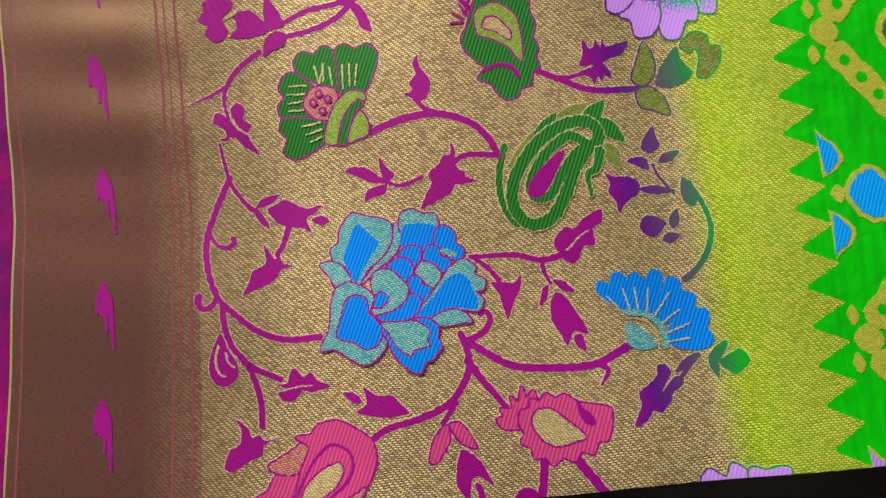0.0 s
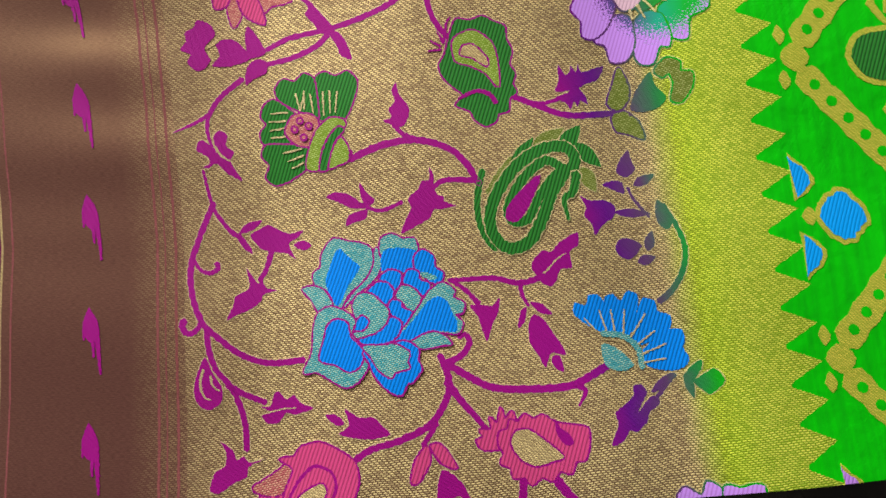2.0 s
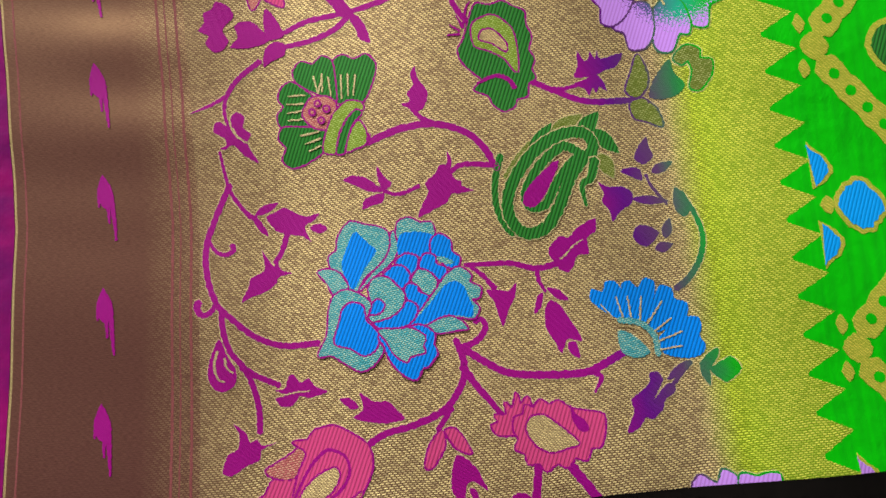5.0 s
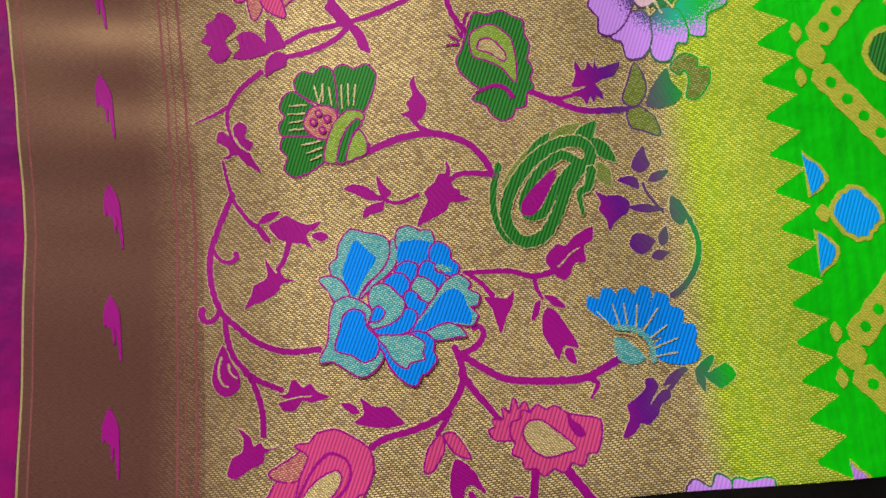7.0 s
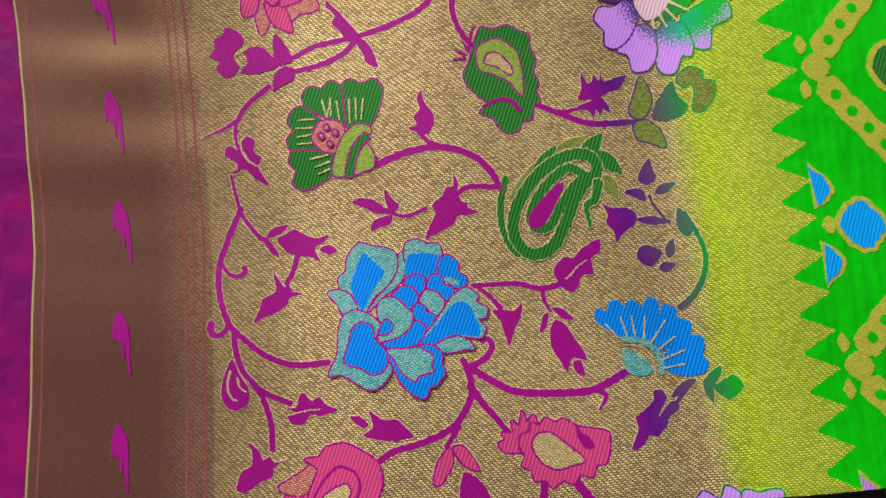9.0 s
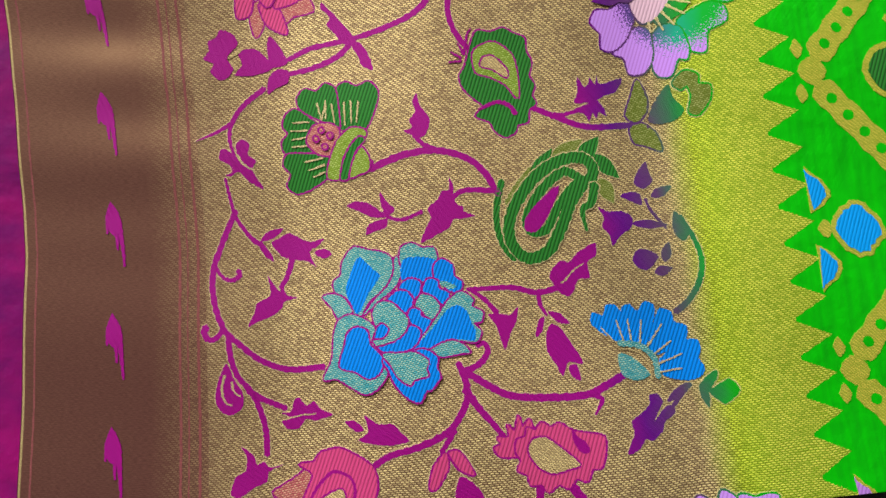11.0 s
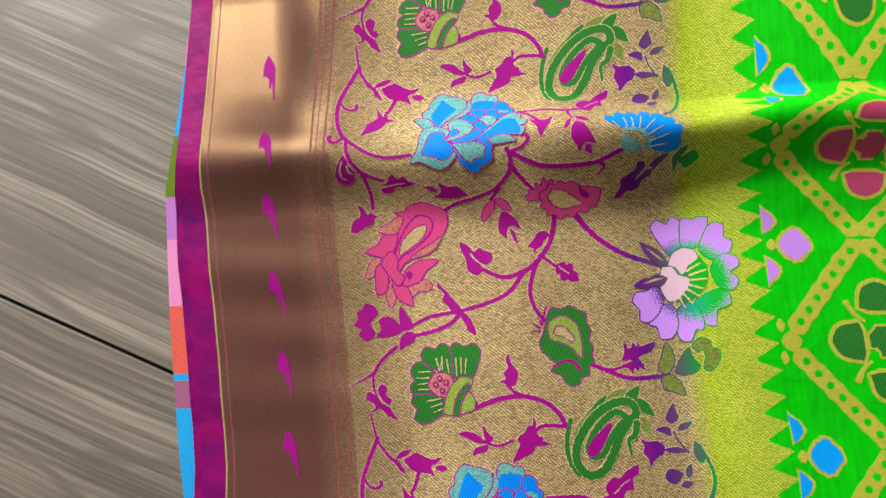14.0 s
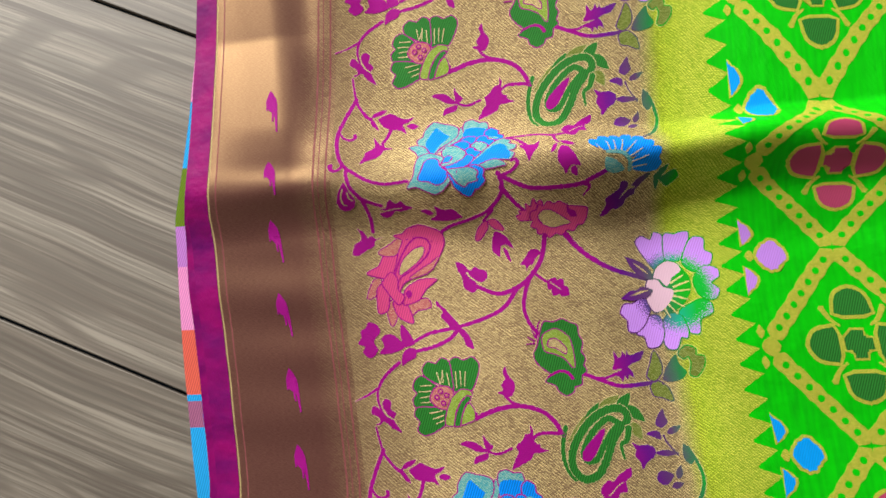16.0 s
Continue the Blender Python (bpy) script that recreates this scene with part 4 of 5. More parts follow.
cord("ray", "zari", 0.7, 0.5, (-51.4, 60.8), (-57.4, 60))
cord("ray", "zari", 0.7, 0.5, (-51.4, 57.2), (-57.6, 57.1))
cord("ray", "zari", 0.7, 0.5, (-44.9, 51.9), (-53, 50.4))
cord("ray", "zari", 0.7, 0.5, (-44.5, 49.1), (-51.3, 47.1))
cord("ray", "zari", 0.7, 0.5, (-44.6, 46.1), (-49.6, 44.1))
disc("seed", "warp", (-44.6, 63.4), 1.7, 0)
disc("seed", "peach", (-44.6, 63.4), 0.8, 0)
disc("seed", "warp", (-41.1, 60.9), 1.7, 0)
disc("seed", "peach", (-41.1, 60.9), 0.8, 0)
disc("seed", "warp", (-47.1, 59.9), 1.7, 0)
disc("seed", "peach", (-47.1, 59.9), 0.8, 0)
disc("seed", "warp", (-43.6, 56.4), 1.7, 0)
disc("seed", "peach", (-43.6, 56.4), 0.8, 0)
# blue flower
motif("blue_flower")
shape("petal", "sky", 1, (-32.9, -13.1), (-27.8, -6.7), (-21.9, -0.5), (-20.4, 5.8), (-18.4, 10.5), (-16.6, 4.4), (-19.7, -1.8), (-25.9, -7))
shape("petal", "sky", 1, (-35.3, -13.5), (-40.2, -8.4), (-43.8, -3.9), (-44.6, 0.5), (-41.4, 3.4), (-40.8, 8.1), (-38, 12.5), (-34.9, 14.7), (-29.6, 13.3), (-24.6, 12.4), (-20.6, 10.2), (-20.3, 5.1), (-22.1, 0.5), (-25.7, -3.6), (-30.7, -7.9), (-33.7, -13.1))
shape("heart", "blue", 0, (-35.3, -12.6), (-39.6, -4), (-37.1, 4.8), (-33.6, 10.7), (-28.7, 5.9), (-25.5, 2.7), (-30.2, -4.1))
shape("petal", "sky", 1, (-49.3, -5.6), (-45.1, -4.4), (-40.5, -6.1), (-37.5, -11.2), (-39.2, -15), (-43, -14.9), (-45.3, -10.2))
shape("petal", "sky", 1, (-16.7, 7), (-16.3, 13.9), (-11.9, 15.7), (-7.5, 13.7), (-3.1, 13.6), (-1.9, 9.2), (-3.1, 4.2), (-10, 3.1))
shape("petal", "blue", 0, (-17, 1.3), (-15.9, 8.8), (-9.6, 10.2), (-2.2, 8.5), (-3.6, 3), (-7.7, 0.3), (-12.7, 1))
shape("petal", "blue", 1, (-3.4, 0.2), (-3.6, 6.1), (-0.3, 9.1), (3.9, 6.6), (4.2, 2.3), (7.3, -0.2), (5.8, -4.2), (1.9, -3.6), (-0.4, -1.1))
shape("bar", "sky", 0, (-2.6, -0.5), (0.7, 0.2), (4.8, -1.8), (2.2, -3))
shape("petal", "blue", 1, (-8.6, -3.4), (-6.4, 1.1), (-2.8, 0.5), (-2, -2.7), (1.5, -4.6), (0.5, -9.1), (-3.3, -7.9), (-6.3, -6))
shape("petal", "blue", 1, (-18.1, -2.1), (-13.9, 1.3), (-9.4, -0.1), (-10.3, -4.7), (-12.9, -7.1), (-14.9, -4.6))
shape("petal", "blue", 1, (-23.4, -7.6), (-19.2, -3.7), (-15.2, -3.7), (-12.9, -7.1), (-14.4, -11.5), (-18.4, -12), (-20.7, -8.9))
shape("petal", "sky", 1, (-11.8, -9), (-9.3, -5.1), (-5.7, -5.7), (-2.5, -8.9), (-3.5, -13.4), (-6.9, -15.3), (-8.8, -12.1))
shape("petal", "blue", 1, (-15.1, -13.9), (-13.4, -10.6), (-10.3, -11.3), (-9.6, -13.7), (-6.1, -15.6), (-6.9, -19.6), (-10.3, -20.8), (-12.6, -18.3))
shape("petal", "sky", 1, (-14.9, -27.4), (-9.1, -21.1), (-3.8, -14.2), (1.7, -7), (6.8, -4), (11.1, -7.1), (10.3, -9.8), (14.4, -12), (13.5, -15.7), (10.5, -16.7), (13.2, -19.6), (11, -23.9), (5.4, -23.3), (-0.8, -24.3), (-8.3, -26.9))
shape("petal", "blue", 0, (-13.7, -26.8), (-6.5, -19.3), (0.1, -11.6), (4.6, -9.3), (8.1, -11.4), (9.4, -15.4), (11.1, -19.4), (10.2, -23.4), (5.4, -22.9), (-0.7, -23.5), (-7, -25.8))
shape("petal", "blue", 1, (-28, -26.1), (-21.5, -22.9), (-17, -19.2), (-13.8, -17.4), (-10.6, -19.5), (-12.1, -24.2), (-16.8, -27.5), (-23, -28.2))
shape("petal", "sky", 1, (-7.9, -27.8), (-3.3, -24.9), (1.7, -23.3), (5.9, -24.9), (8.3, -27.9), (5, -28.2), (0.1, -29.2), (-4.2, -29.4))
shape("petal", "sky", 1, (-28.3, -16.9), (-29, -11.7), (-26.3, -8), (-21.7, -8), (-18.1, -11.2), (-15.2, -14.9), (-16.8, -19.9), (-22.5, -23.8), (-29.9, -25.6), (-29.5, -23.5), (-24.9, -21.9), (-22.9, -19.2), (-24.2, -16.7), (-26.8, -17.6))
shape("eye", "blue", 1, (-29.4, -22), (-28.1, -18.8), (-25.5, -16.7), (-23.2, -18.6), (-25.1, -21.8))
shape("heart", "sky", 1, (-49.9, -38.7), (-46.1, -30.9), (-45.1, -21.6), (-43, -15.3), (-37.8, -12.8), (-32.2, -14.8), (-28.4, -18.2), (-30.1, -23.5), (-27.6, -26.8), (-24.7, -30.5), (-24.4, -36.4), (-28.6, -42.2), (-33.6, -44.3), (-39.1, -41.5), (-44.5, -38.4))
shape("heart", "blue", 1, (-43.1, -33.6), (-40.8, -25.3), (-39.4, -20.3), (-36.1, -17.9), (-31.8, -19.1), (-30.6, -24.7), (-27.6, -27.8), (-25.6, -31.2), (-27.7, -36.4), (-32.1, -38.2), (-36.9, -35.5))
shape("petal", "blue", 1, (-23.9, -34.8), (-25.5, -30.3), (-16.8, -27.9), (-9.5, -26.7), (-4.6, -29.7), (-5.1, -34), (-3.9, -37.6), (-7.8, -42.5), (-9.5, -42.7), (-12.4, -47.4), (-16.7, -45.8), (-21.2, -41))
shape("petal", "sky", 1, (-25.7, -28.5), (-19.3, -28.3), (-13.2, -27.9), (-8.3, -31), (-9.2, -34.6), (-8.7, -37), (-13.6, -38.3), (-15.8, -40.6), (-19.9, -37.9), (-22.9, -32.8))
# blue fan
motif("blue_fan_flower")
shape("petal", "blue", 0, (65.9, -23.7), (60.8, -20.8), (56.4, -16.9), (57.2, -12.4), (61.4, -13.3), (62.6, -9.6), (66.3, -9.2), (69.1, -13.3), (69.5, -23.7))
shape("petal", "blue", 0, (69.2, -23.9), (68.9, -10.8), (72.3, -9), (75.2, -11.7), (77.9, -8), (81.6, -9), (81.7, -13.3), (77.1, -25.1))
shape("petal", "blue", 0, (77.9, -25.5), (81.6, -14.5), (84.2, -10.7), (88.4, -12), (89.1, -15.9), (93.6, -17.5), (92.4, -23), (81.4, -29.1))
shape("petal", "blue", 0, (81.5, -30.9), (91.5, -23.4), (97, -23), (97.8, -27.2), (96.7, -30.2), (98.5, -33.9), (96.3, -37.7), (90.7, -39), (82.5, -37.2))
shape("heart", "sky", 0, (66.2, -36.6), (65.6, -28.5), (70.6, -29.7), (74.9, -33.4), (77.1, -37), (71.8, -39))
cord("band", "gold", 0.8, 0.8, (66.6, -26.5), (73.5, -27.8), (77.3, -32.5), (77.5, -38.6))
cord("band", "sky", 2.4, 2.4, (66.4, -24.3), (74.9, -25.6), (79.6, -30.8), (80.2, -37.7))
cord("ray", "zari", 0.7, 0.5, (64.3, -23.8), (60.1, -18.3))
cord("ray", "zari", 0.7, 0.5, (68.2, -23.4), (66.3, -15.5))
cord("ray", "zari", 0.7, 0.5, (71.3, -23.4), (70.7, -15.0))
cord("ray", "zari", 0.7, 0.5, (74.6, -24.3), (76.1, -15.0))
cord("ray", "zari", 0.7, 0.5, (77.5, -25.6), (84.1, -16.8))
cord("ray", "zari", 0.7, 0.5, (79.9, -28.6), (87.0, -23.4))
cord("ray", "zari", 0.7, 0.5, (80.9, -32.5), (90.5, -28.6))
cord("ray", "zari", 0.7, 0.5, (81.1, -35.8), (89.8, -34.2))
# green seed
motif("green_seed")
shape("body", "green", 1, (20.5, 97.1), (23.3, 101.9), (28.6, 101.3), (33.9, 103.1), (38.1, 100.8), (42.3, 99.1), (42.3, 94), (44, 88.8), (42.4, 83.7), (44.2, 79.4), (42.7, 75.3), (43.9, 72), (40.8, 69.4), (39.9, 64.3), (35.7, 63), (34.4, 60.1), (30.1, 58), (26, 60.8), (24.5, 64.2), (18.9, 66.6), (22.9, 70.2), (18.6, 74.2), (15.2, 78.1), (14.2, 82.8), (16.9, 87.3))
shape("heart", "lime", 1, (20.6, 92.5), (24.2, 95.8), (30, 97.2), (35.9, 92.7), (37.6, 86.2), (37, 74.2), (32.5, 79.7), (26.5, 82.9), (21, 84.8))
shape("core", "gold", 1, (23.2, 87.4), (24.8, 90.7), (28.7, 91.3), (33.5, 86.2), (33.1, 82.7), (28.1, 86))
cord("crown", "warp", 1.2, 0.6, (17.0, 92.4), (19.0, 100.0), (20.9, 102.6))
cord("crown", "warp", 1.2, 0.6, (17.0, 91.9), (14.9, 96.8))
cord("crown", "warp", 1.2, 0.6, (15.6, 90.6), (11.6, 93.0))
cord("crown", "warp", 1.2, 0.6, (15.5, 89.3), (10.4, 88.7))
cord("slit", "warp", 1.2, 2.4, (20.6, 69.3), (27.9, 72.3), (32.8, 71.1), (35.2, 67.7))
# green paisley
motif("green_paisley")
cord("outer", "green", 2.6, 2.6, (26.8, 40.1), (23.8, 30.3), (23.2, 20.7), (25.5, 13.1), (29.0, 8.9))
cord("leafy", "olive", 5, 1.5, (29.4, 30.5), (33.2, 37.8), (38.9, 45.3))
leaf("leaf", "green", (38.3, 40.4), (48.5, 53.4), 5.5, 0, 0)
leaf("leaf", "olive", (47.6, 49.2), (61.2, 57.1), 5.5, 0, 0)
leaf("leaf", "green", (58.6, 48.2), (67.8, 58.3), 6.5, 0, 0)
leaf("leaf", "green", (64.5, 50.8), (74.2, 41.3), 6.5, 0, 0)
leaf("leaf", "olive", (65.9, 41.1), (70.6, 31.1), 6.5, 0, 0)
cord("ring", "green", 4.6, 4.6, (61.2, 38.6), (63.8, 44.7), (59.9, 49.5), (50.0, 48.0), (39.0, 40.4), (29.9, 28.1), (27.7, 17.2), (33.2, 9.5), (41.8, 11.6), (48.6, 21.4), (53.2, 31.1), (58.8, 38.5))
cord("ring", "green", 3.8, 3.2, (57.9, 41.4), (51.5, 43.7), (41.5, 35.6), (35.2, 25.3), (36.4, 19.9), (42.5, 20.7), (48.2, 29.8), (54.3, 37.2), (59.6, 41.4))
drop("core", "warp", (35.3, 20.5), (49.0, 37.8), 5.4, 0, 1)
cord("hook", "green", 4, 1.4, (63.7, 38.6), (61.4, 31.3), (57.7, 28.3), (58.4, 20.4))
# purple flower
motif("purple_flower")
shape("petal", "flower", 1, (94.9, 132.1), (88, 143.3), (85.5, 150.3), (89.1, 154.1), (94.5, 151.4), (97.1, 156.1), (101.6, 153.8), (102, 146.3), (100.5, 135.9))
shape("petal", "flower", 1, (102.2, 137.5), (102.1, 151.8), (103.9, 155.1), (108.7, 154.2), (112, 155.3), (116.7, 155.1), (115.7, 147.6), (110.8, 137.4))
shape("petal", "flower", 1, (111.4, 135.8), (115.7, 147.6), (119.6, 151.6), (125, 150.4), (124.9, 142.9), (129, 140.1), (127.4, 134), (121.6, 130.4), (116.2, 129.6))
shape("petal", "flower", 1, (116, 123.2), (120.2, 130.3), (125.7, 132.5), (131, 130.2), (131.2, 125.9), (126.1, 122), (129.9, 118.2), (127.3, 113), (121.7, 112.3), (117.7, 116.1))
shape("petal", "flower", 1, (105.3, 105.8), (113.7, 110.6), (119.1, 112.4), (123.6, 109.8), (123.5, 104.3), (116.2, 100.6), (114.4, 92.4), (109.1, 93.1), (105.8, 98.9))
shape("petal", "flower", 1, (95.2, 100.3), (99.9, 104.4), (105.6, 103), (108.2, 94.8), (107, 89.7), (103.6, 90.1), (100.5, 83.6), (95.6, 83.5), (93.7, 87.9))
shape("petal", "flower", 1, (88.5, 103.7), (93.7, 102.3), (94.3, 93.4), (92.4, 87.9), (89.1, 84.8), (83.8, 84.8), (82.3, 91.2), (78.3, 92.9), (81.9, 98.8))
shape("petal", "flower", 1, (88.3, 107.8), (83.9, 98.8), (78, 94), (73.4, 95.1), (73.7, 101), (70.1, 105.4), (72.9, 110.6), (78.4, 110.9), (83.6, 114.3), (86.9, 113.4))
shape("eye", "warp", 0, (103.3, 134.4), (110.5, 132), (114.3, 125.3), (113.2, 116.9), (106.9, 108.5), (97.2, 104.4), (95.5, 112.8), (99.6, 124))
shape("pistil", "blush", 1, (93.4, 125.9), (96.5, 132.8), (102.1, 136.4), (107.7, 135.1), (110, 130.4), (104.5, 126.2), (100.5, 120.9), (97, 125.2))
shape("pistil", "blush", 1, (90.3, 125.4), (95.6, 124.8), (98.5, 120.5), (103.8, 118.4), (101.8, 112.8), (96.2, 106.9), (90.7, 105.8), (87.5, 112.7), (87.9, 119.7))
cord("stamen", "zari", 1.3, 0.8, (102.8, 122.8), (110.6, 127.2))
cord("stamen", "zari", 1.3, 0.8, (104.0, 120.3), (113.3, 123.5))
cord("stamen", "zari", 1.3, 0.8, (104.1, 117.7), (113.3, 118.4))
cord("stamen", "zari", 1.3, 0.8, (103.3, 115.1), (111.1, 112.5))
cord("stamen", "zari", 1.3, 0.8, (101.6, 112.6), (108.2, 108.2))
cord("stamen", "zari", 1.3, 0.8, (99.6, 110.0), (103.9, 104.2))
cord("stamen", "zari", 1.3, 0.8, (97.1, 107.5), (99.4, 102.2))
cord("stamen", "zari", 1.3, 0.8, (94.0, 105.7), (94.5, 101.7))
leaf("bract", "warp", (93.4, 125.4), (77.6, 140.7), 8, 0, 0)
leaf("bract", "warp", (92.1, 119.0), (71.1, 114.0), 7, 2, 0)
leaf("slit", "gold", (90.8, 128.8), (81.3, 137.0), 1.2, 0, 0)
leaf("slit", "gold", (89.6, 119.0), (76.8, 115.7), 1.2, 0, 0)
# olive and teal leaves
motif("olive_leaf")
shape("leaf", "olive", 1, (80.1, 67.3), (83.2, 75.2), (86.5, 82.5), (89.6, 75.1), (88.9, 69.3), (84.4, 64.7))
shape("leaf", "olive", 1, (81.3, 62.1), (86.8, 64.2), (91.8, 59.7), (93, 52.9), (86.9, 55), (82.1, 56.3))
motif("teal_leaf")
shape("leaf", "warp", 0, (89.2, 65.2), (92.1, 72.5), (98.6, 80.2), (100, 74.8), (103.6, 69.5), (100.5, 65.6), (94.2, 63.8))
shape("petal", "olive", 1, (100.5, 80.5), (105.3, 85), (110.1, 83.2), (110.2, 79.4), (114.3, 78.6), (113.6, 72.9), (109.1, 67.2), (105.4, 68), (107, 74.5), (105.7, 79), (103.1, 77.6))

weave_motifs()

# ---- teeth where the gold border meets the green body
TOOTH = PERIOD / 16
for n in range(-16, 26):
    v = 14.0 + n * TOOTH
    if V_LOW + 9 < v < V_HIGH - 9:
        q = np.linspace(0, 1, 6)
        a = np.stack((132.6 + 14.5 * q, v + TOOTH * (1 - 0.36 * q)), -1)
        b = np.stack((132.6 + 14.5 * q[::-1], v + TOOTH * (0.64 * q[::-1])), -1)
        patch("tooth", np.vstack((a, b)), BROCADE, sari, -0.05, 0.03)

# ---- lines and arrow buds of the plain band
for u, w in ((-166.6, 0.8), (-106.8, 1.1), (-103.6, 0.6), (-99.3, 1.1)):
    line = [(u, v) for v in np.arange(V_LOW + 2, V_HIGH - 1, 3.0)]
    patch("woven_line", np.vstack((np.array(line) - (w / 2, 0), np.array(line[::-1]) + (w / 2, 0))), MATS["line"], sari, -0.05, 0.05)
sheet("gold_strip", np.linspace(-171.9, -170.8, 3), along, MATS["gold"], sari, 0.05, 0.1)
for n in range(-4, 8):
    top = 83.0 + 47 * (n - 3)
    if V_LOW + 30 < top < V_HIGH - 2:
        bud = patch("arrow_bud", outline_of(("leaf", (-133.0, top - 15), (-134.5, top), 6.6, 0)), MATS["warp"], sari, -0.05, 0.25)
        patch("drip", outline_of(("cord", ((-131.5, top - 9), (-130.6, top - 18), (-129.8, top - 27.5)), 2.6, 0.9)), MATS["warp"], bud, -0.05, 0.22)
        patch("drip", outline_of(("cord", ((-133.5, top - 8), (-132.8, top - 14), (-132.5, top - 20.5)), 2.2, 0.9)), MATS["warp"], bud, -0.05, 0.23)
        patch("drip", outline_of(("cord", ((-136, top - 6), (-136.4, top - 10), (-136.5, top - 13.5)), 1.8, 0.8)), MATS["warp"], bud, -0.05, 0.24)

# ---- gold lattice, blossoms and medallions of the green body
def jagged(centre, ru, rv, n=26, step=0.8):
    """A blossom outline in small woven steps."""
    q = np.linspace(0, 2 * np.pi, n, endpoint=False)
    r = 1 + 0.05 * np.sin(q * n / 2 * 0.98) + 0.06 * np.cos(4 * q)
    p = np.stack((ru * r * np.cos(q), rv * r * np.sin(q)), -1)
    return np.array(centre) + np.round(p / step) * step


def cross(centre, r, w):
    """A plus sign with stepped arms."""
    quarter = [(r, w), (w + 1.2, w), (w + 1.2, w + 1.2), (w, w + 1.2), (w, r)]
    out = []
    for k in range(4):
        c, s = (1, 0, -1, 0)[k], (0, 1, 0, -1)[k]
        out += [(c * x - s * y, s * x + c * y) for x, y in quarter]
    return np.array(centre) + np.array(out)


def cusped(centre, out, half):
    """A petal with a straight inner side and a stepped round outer side."""
    o = np.array(out, float)
    side = np.array((-o[1], o[0])) / np.linalg.norm(o)
    s = np.linspace(-1, 1, 17)
    reach = np.round((1.9 * np.sqrt(np.clip(1 - np.abs(s) ** 2.2, 0, 1)) - 0.75) * 10) / 10
    return np.array(centre) + np.vstack((np.outer(reach, o) + np.outer(s * half, side), [-o + side * half * 0.55, -o - side * half * 0.55]))


def rimmed(name, out, colour, rim=1.7, parent=None, gold="gold"):
    edge = patch(name, grown(out, rim), MATS[gold], parent or sari, -0.05, 0.22)
    patch("petal", out, MATS[colour], edge, 0.1, 0.34)
    return edge


HALF = PERIOD / 2
for n in range(-3, 4):
    v0 = 83.0 + HALF * n
    left, right = (153.0, v0), (253.0, v0)
    for a, b in (((157.0, v0 + 7), (198.0, v0 + HALF / 2 - 4)), ((157.0, v0 - 7), (198.0, v0 - HALF / 2 + 4)), ((247.0, v0 + 7), (204.0, v0 + HALF / 2 - 4)), ((247.0, v0 - 7), (204.0, v0 - HALF / 2 + 4))):
        if not (V_LOW + 6 < min(a[1], b[1]) and max(a[1], b[1]) < V_HIGH - 6):
            continue
        bar = patch("lattice_bar", outline_of(("cord", (a, ((a[0] + b[0]) / 2, (a[1] + b[1]) / 2), b), 10.5, 10.5)), MATS["gold"], sari, -0.05, 0.22)
        for k in range(7):
            f = (k + 0.6) / 7.2
            patch("dot", outline_of(("disc", (a[0] + (b[0] - a[0]) * f, a[1] + (b[1] - a[1]) * f), 2.1)), BODY, bar, 0.1, 0.27)
    if V_LOW + 14 < v0 < V_HIGH - 14:
        knot = patch("lattice_knot", jagged((154.0, v0), 5.2, 5.6, 14), MATS["gold"], sari, -0.05, 0.24)
        for du, dv, a, b in ((-5.0, 9.0, 2.2, 4.0), (-5.0, -9.0, 2.2, 4.0)):
            patch("knot_leaf", jagged((154.0 + du, v0 + dv), a, b, 12), MATS["gold"], knot, -0.05, 0.24)
        # medallion
        tone = "rosy" if n % 2 else "green"
        heart = rimmed("medallion", cross((205.0, v0), 8.2, 3.4), tone, 1.6)
        rimmed("medallion_petal", cusped((185.5, v0), (-8.0, 0), 10.5), tone, 2.3, heart)
        rimmed("medallion_petal", cusped((224.5, v0), (8.0, 0), 10.5), tone, 2.3, heart)
        rimmed("medallion_petal", cusped((205.0, v0 + 24.5), (0, 7.4), 11.0), tone, 2.3, heart)
        rimmed("medallion_petal", cusped((205.0, v0 - 24.5), (0, -7.4), 11.0), tone, 2.3, heart)
        for su in (-1, 1):
            for sv in (-1, 1):
                patch("medallion_sprig", outline_of(("cord", ((205 + su * 9, v0 + sv * 11), (205 + su * 14, v0 + sv * 15), (205 + su * 18, v0 + sv * 22)), 1.4, 3.6)), MATS["gold"], heart, -0.05, 0.24)
    # small blossom between two knots: a round one and two halves against the teeth
    vb = v0 - HALF / 2 - 4.0
    if V_LOW + 28 < vb < V_HIGH - 28:
        tone = "lilac" if n % 2 else "azure"
        flower = rimmed("small_blossom", jagged((163.8, vb), 8.0, 9.0), tone, 1.9)
        patch("stalk", outline_of(("leaf", (153.5, vb), (148.0, vb), 7.0, 0)), MATS["gold"], flower, -0.05, 0.22)
        for s in (-1, 1):
            q = np.linspace(-1, 1, 13)
            out = np.stack((146.0 + np.round(7.6 * (1 - np.abs(q + 0.1 * s) ** 1.7).clip(0, 1) / 0.8) * 0.8, vb + s * 15.5 + 8.2 * q), -1)
            patch("half_rim", np.vstack((grown(out, 0)[1:-1] + (1.9, 0), [(146.2, vb + s * 15.5 + 9.4)], [(146.2, vb + s * 15.5 - 9.4)])), MATS["gold"], flower, -0.05, 0.22)
            patch("half_petal", out, MATS[tone], flower, 0.1, 0.34)

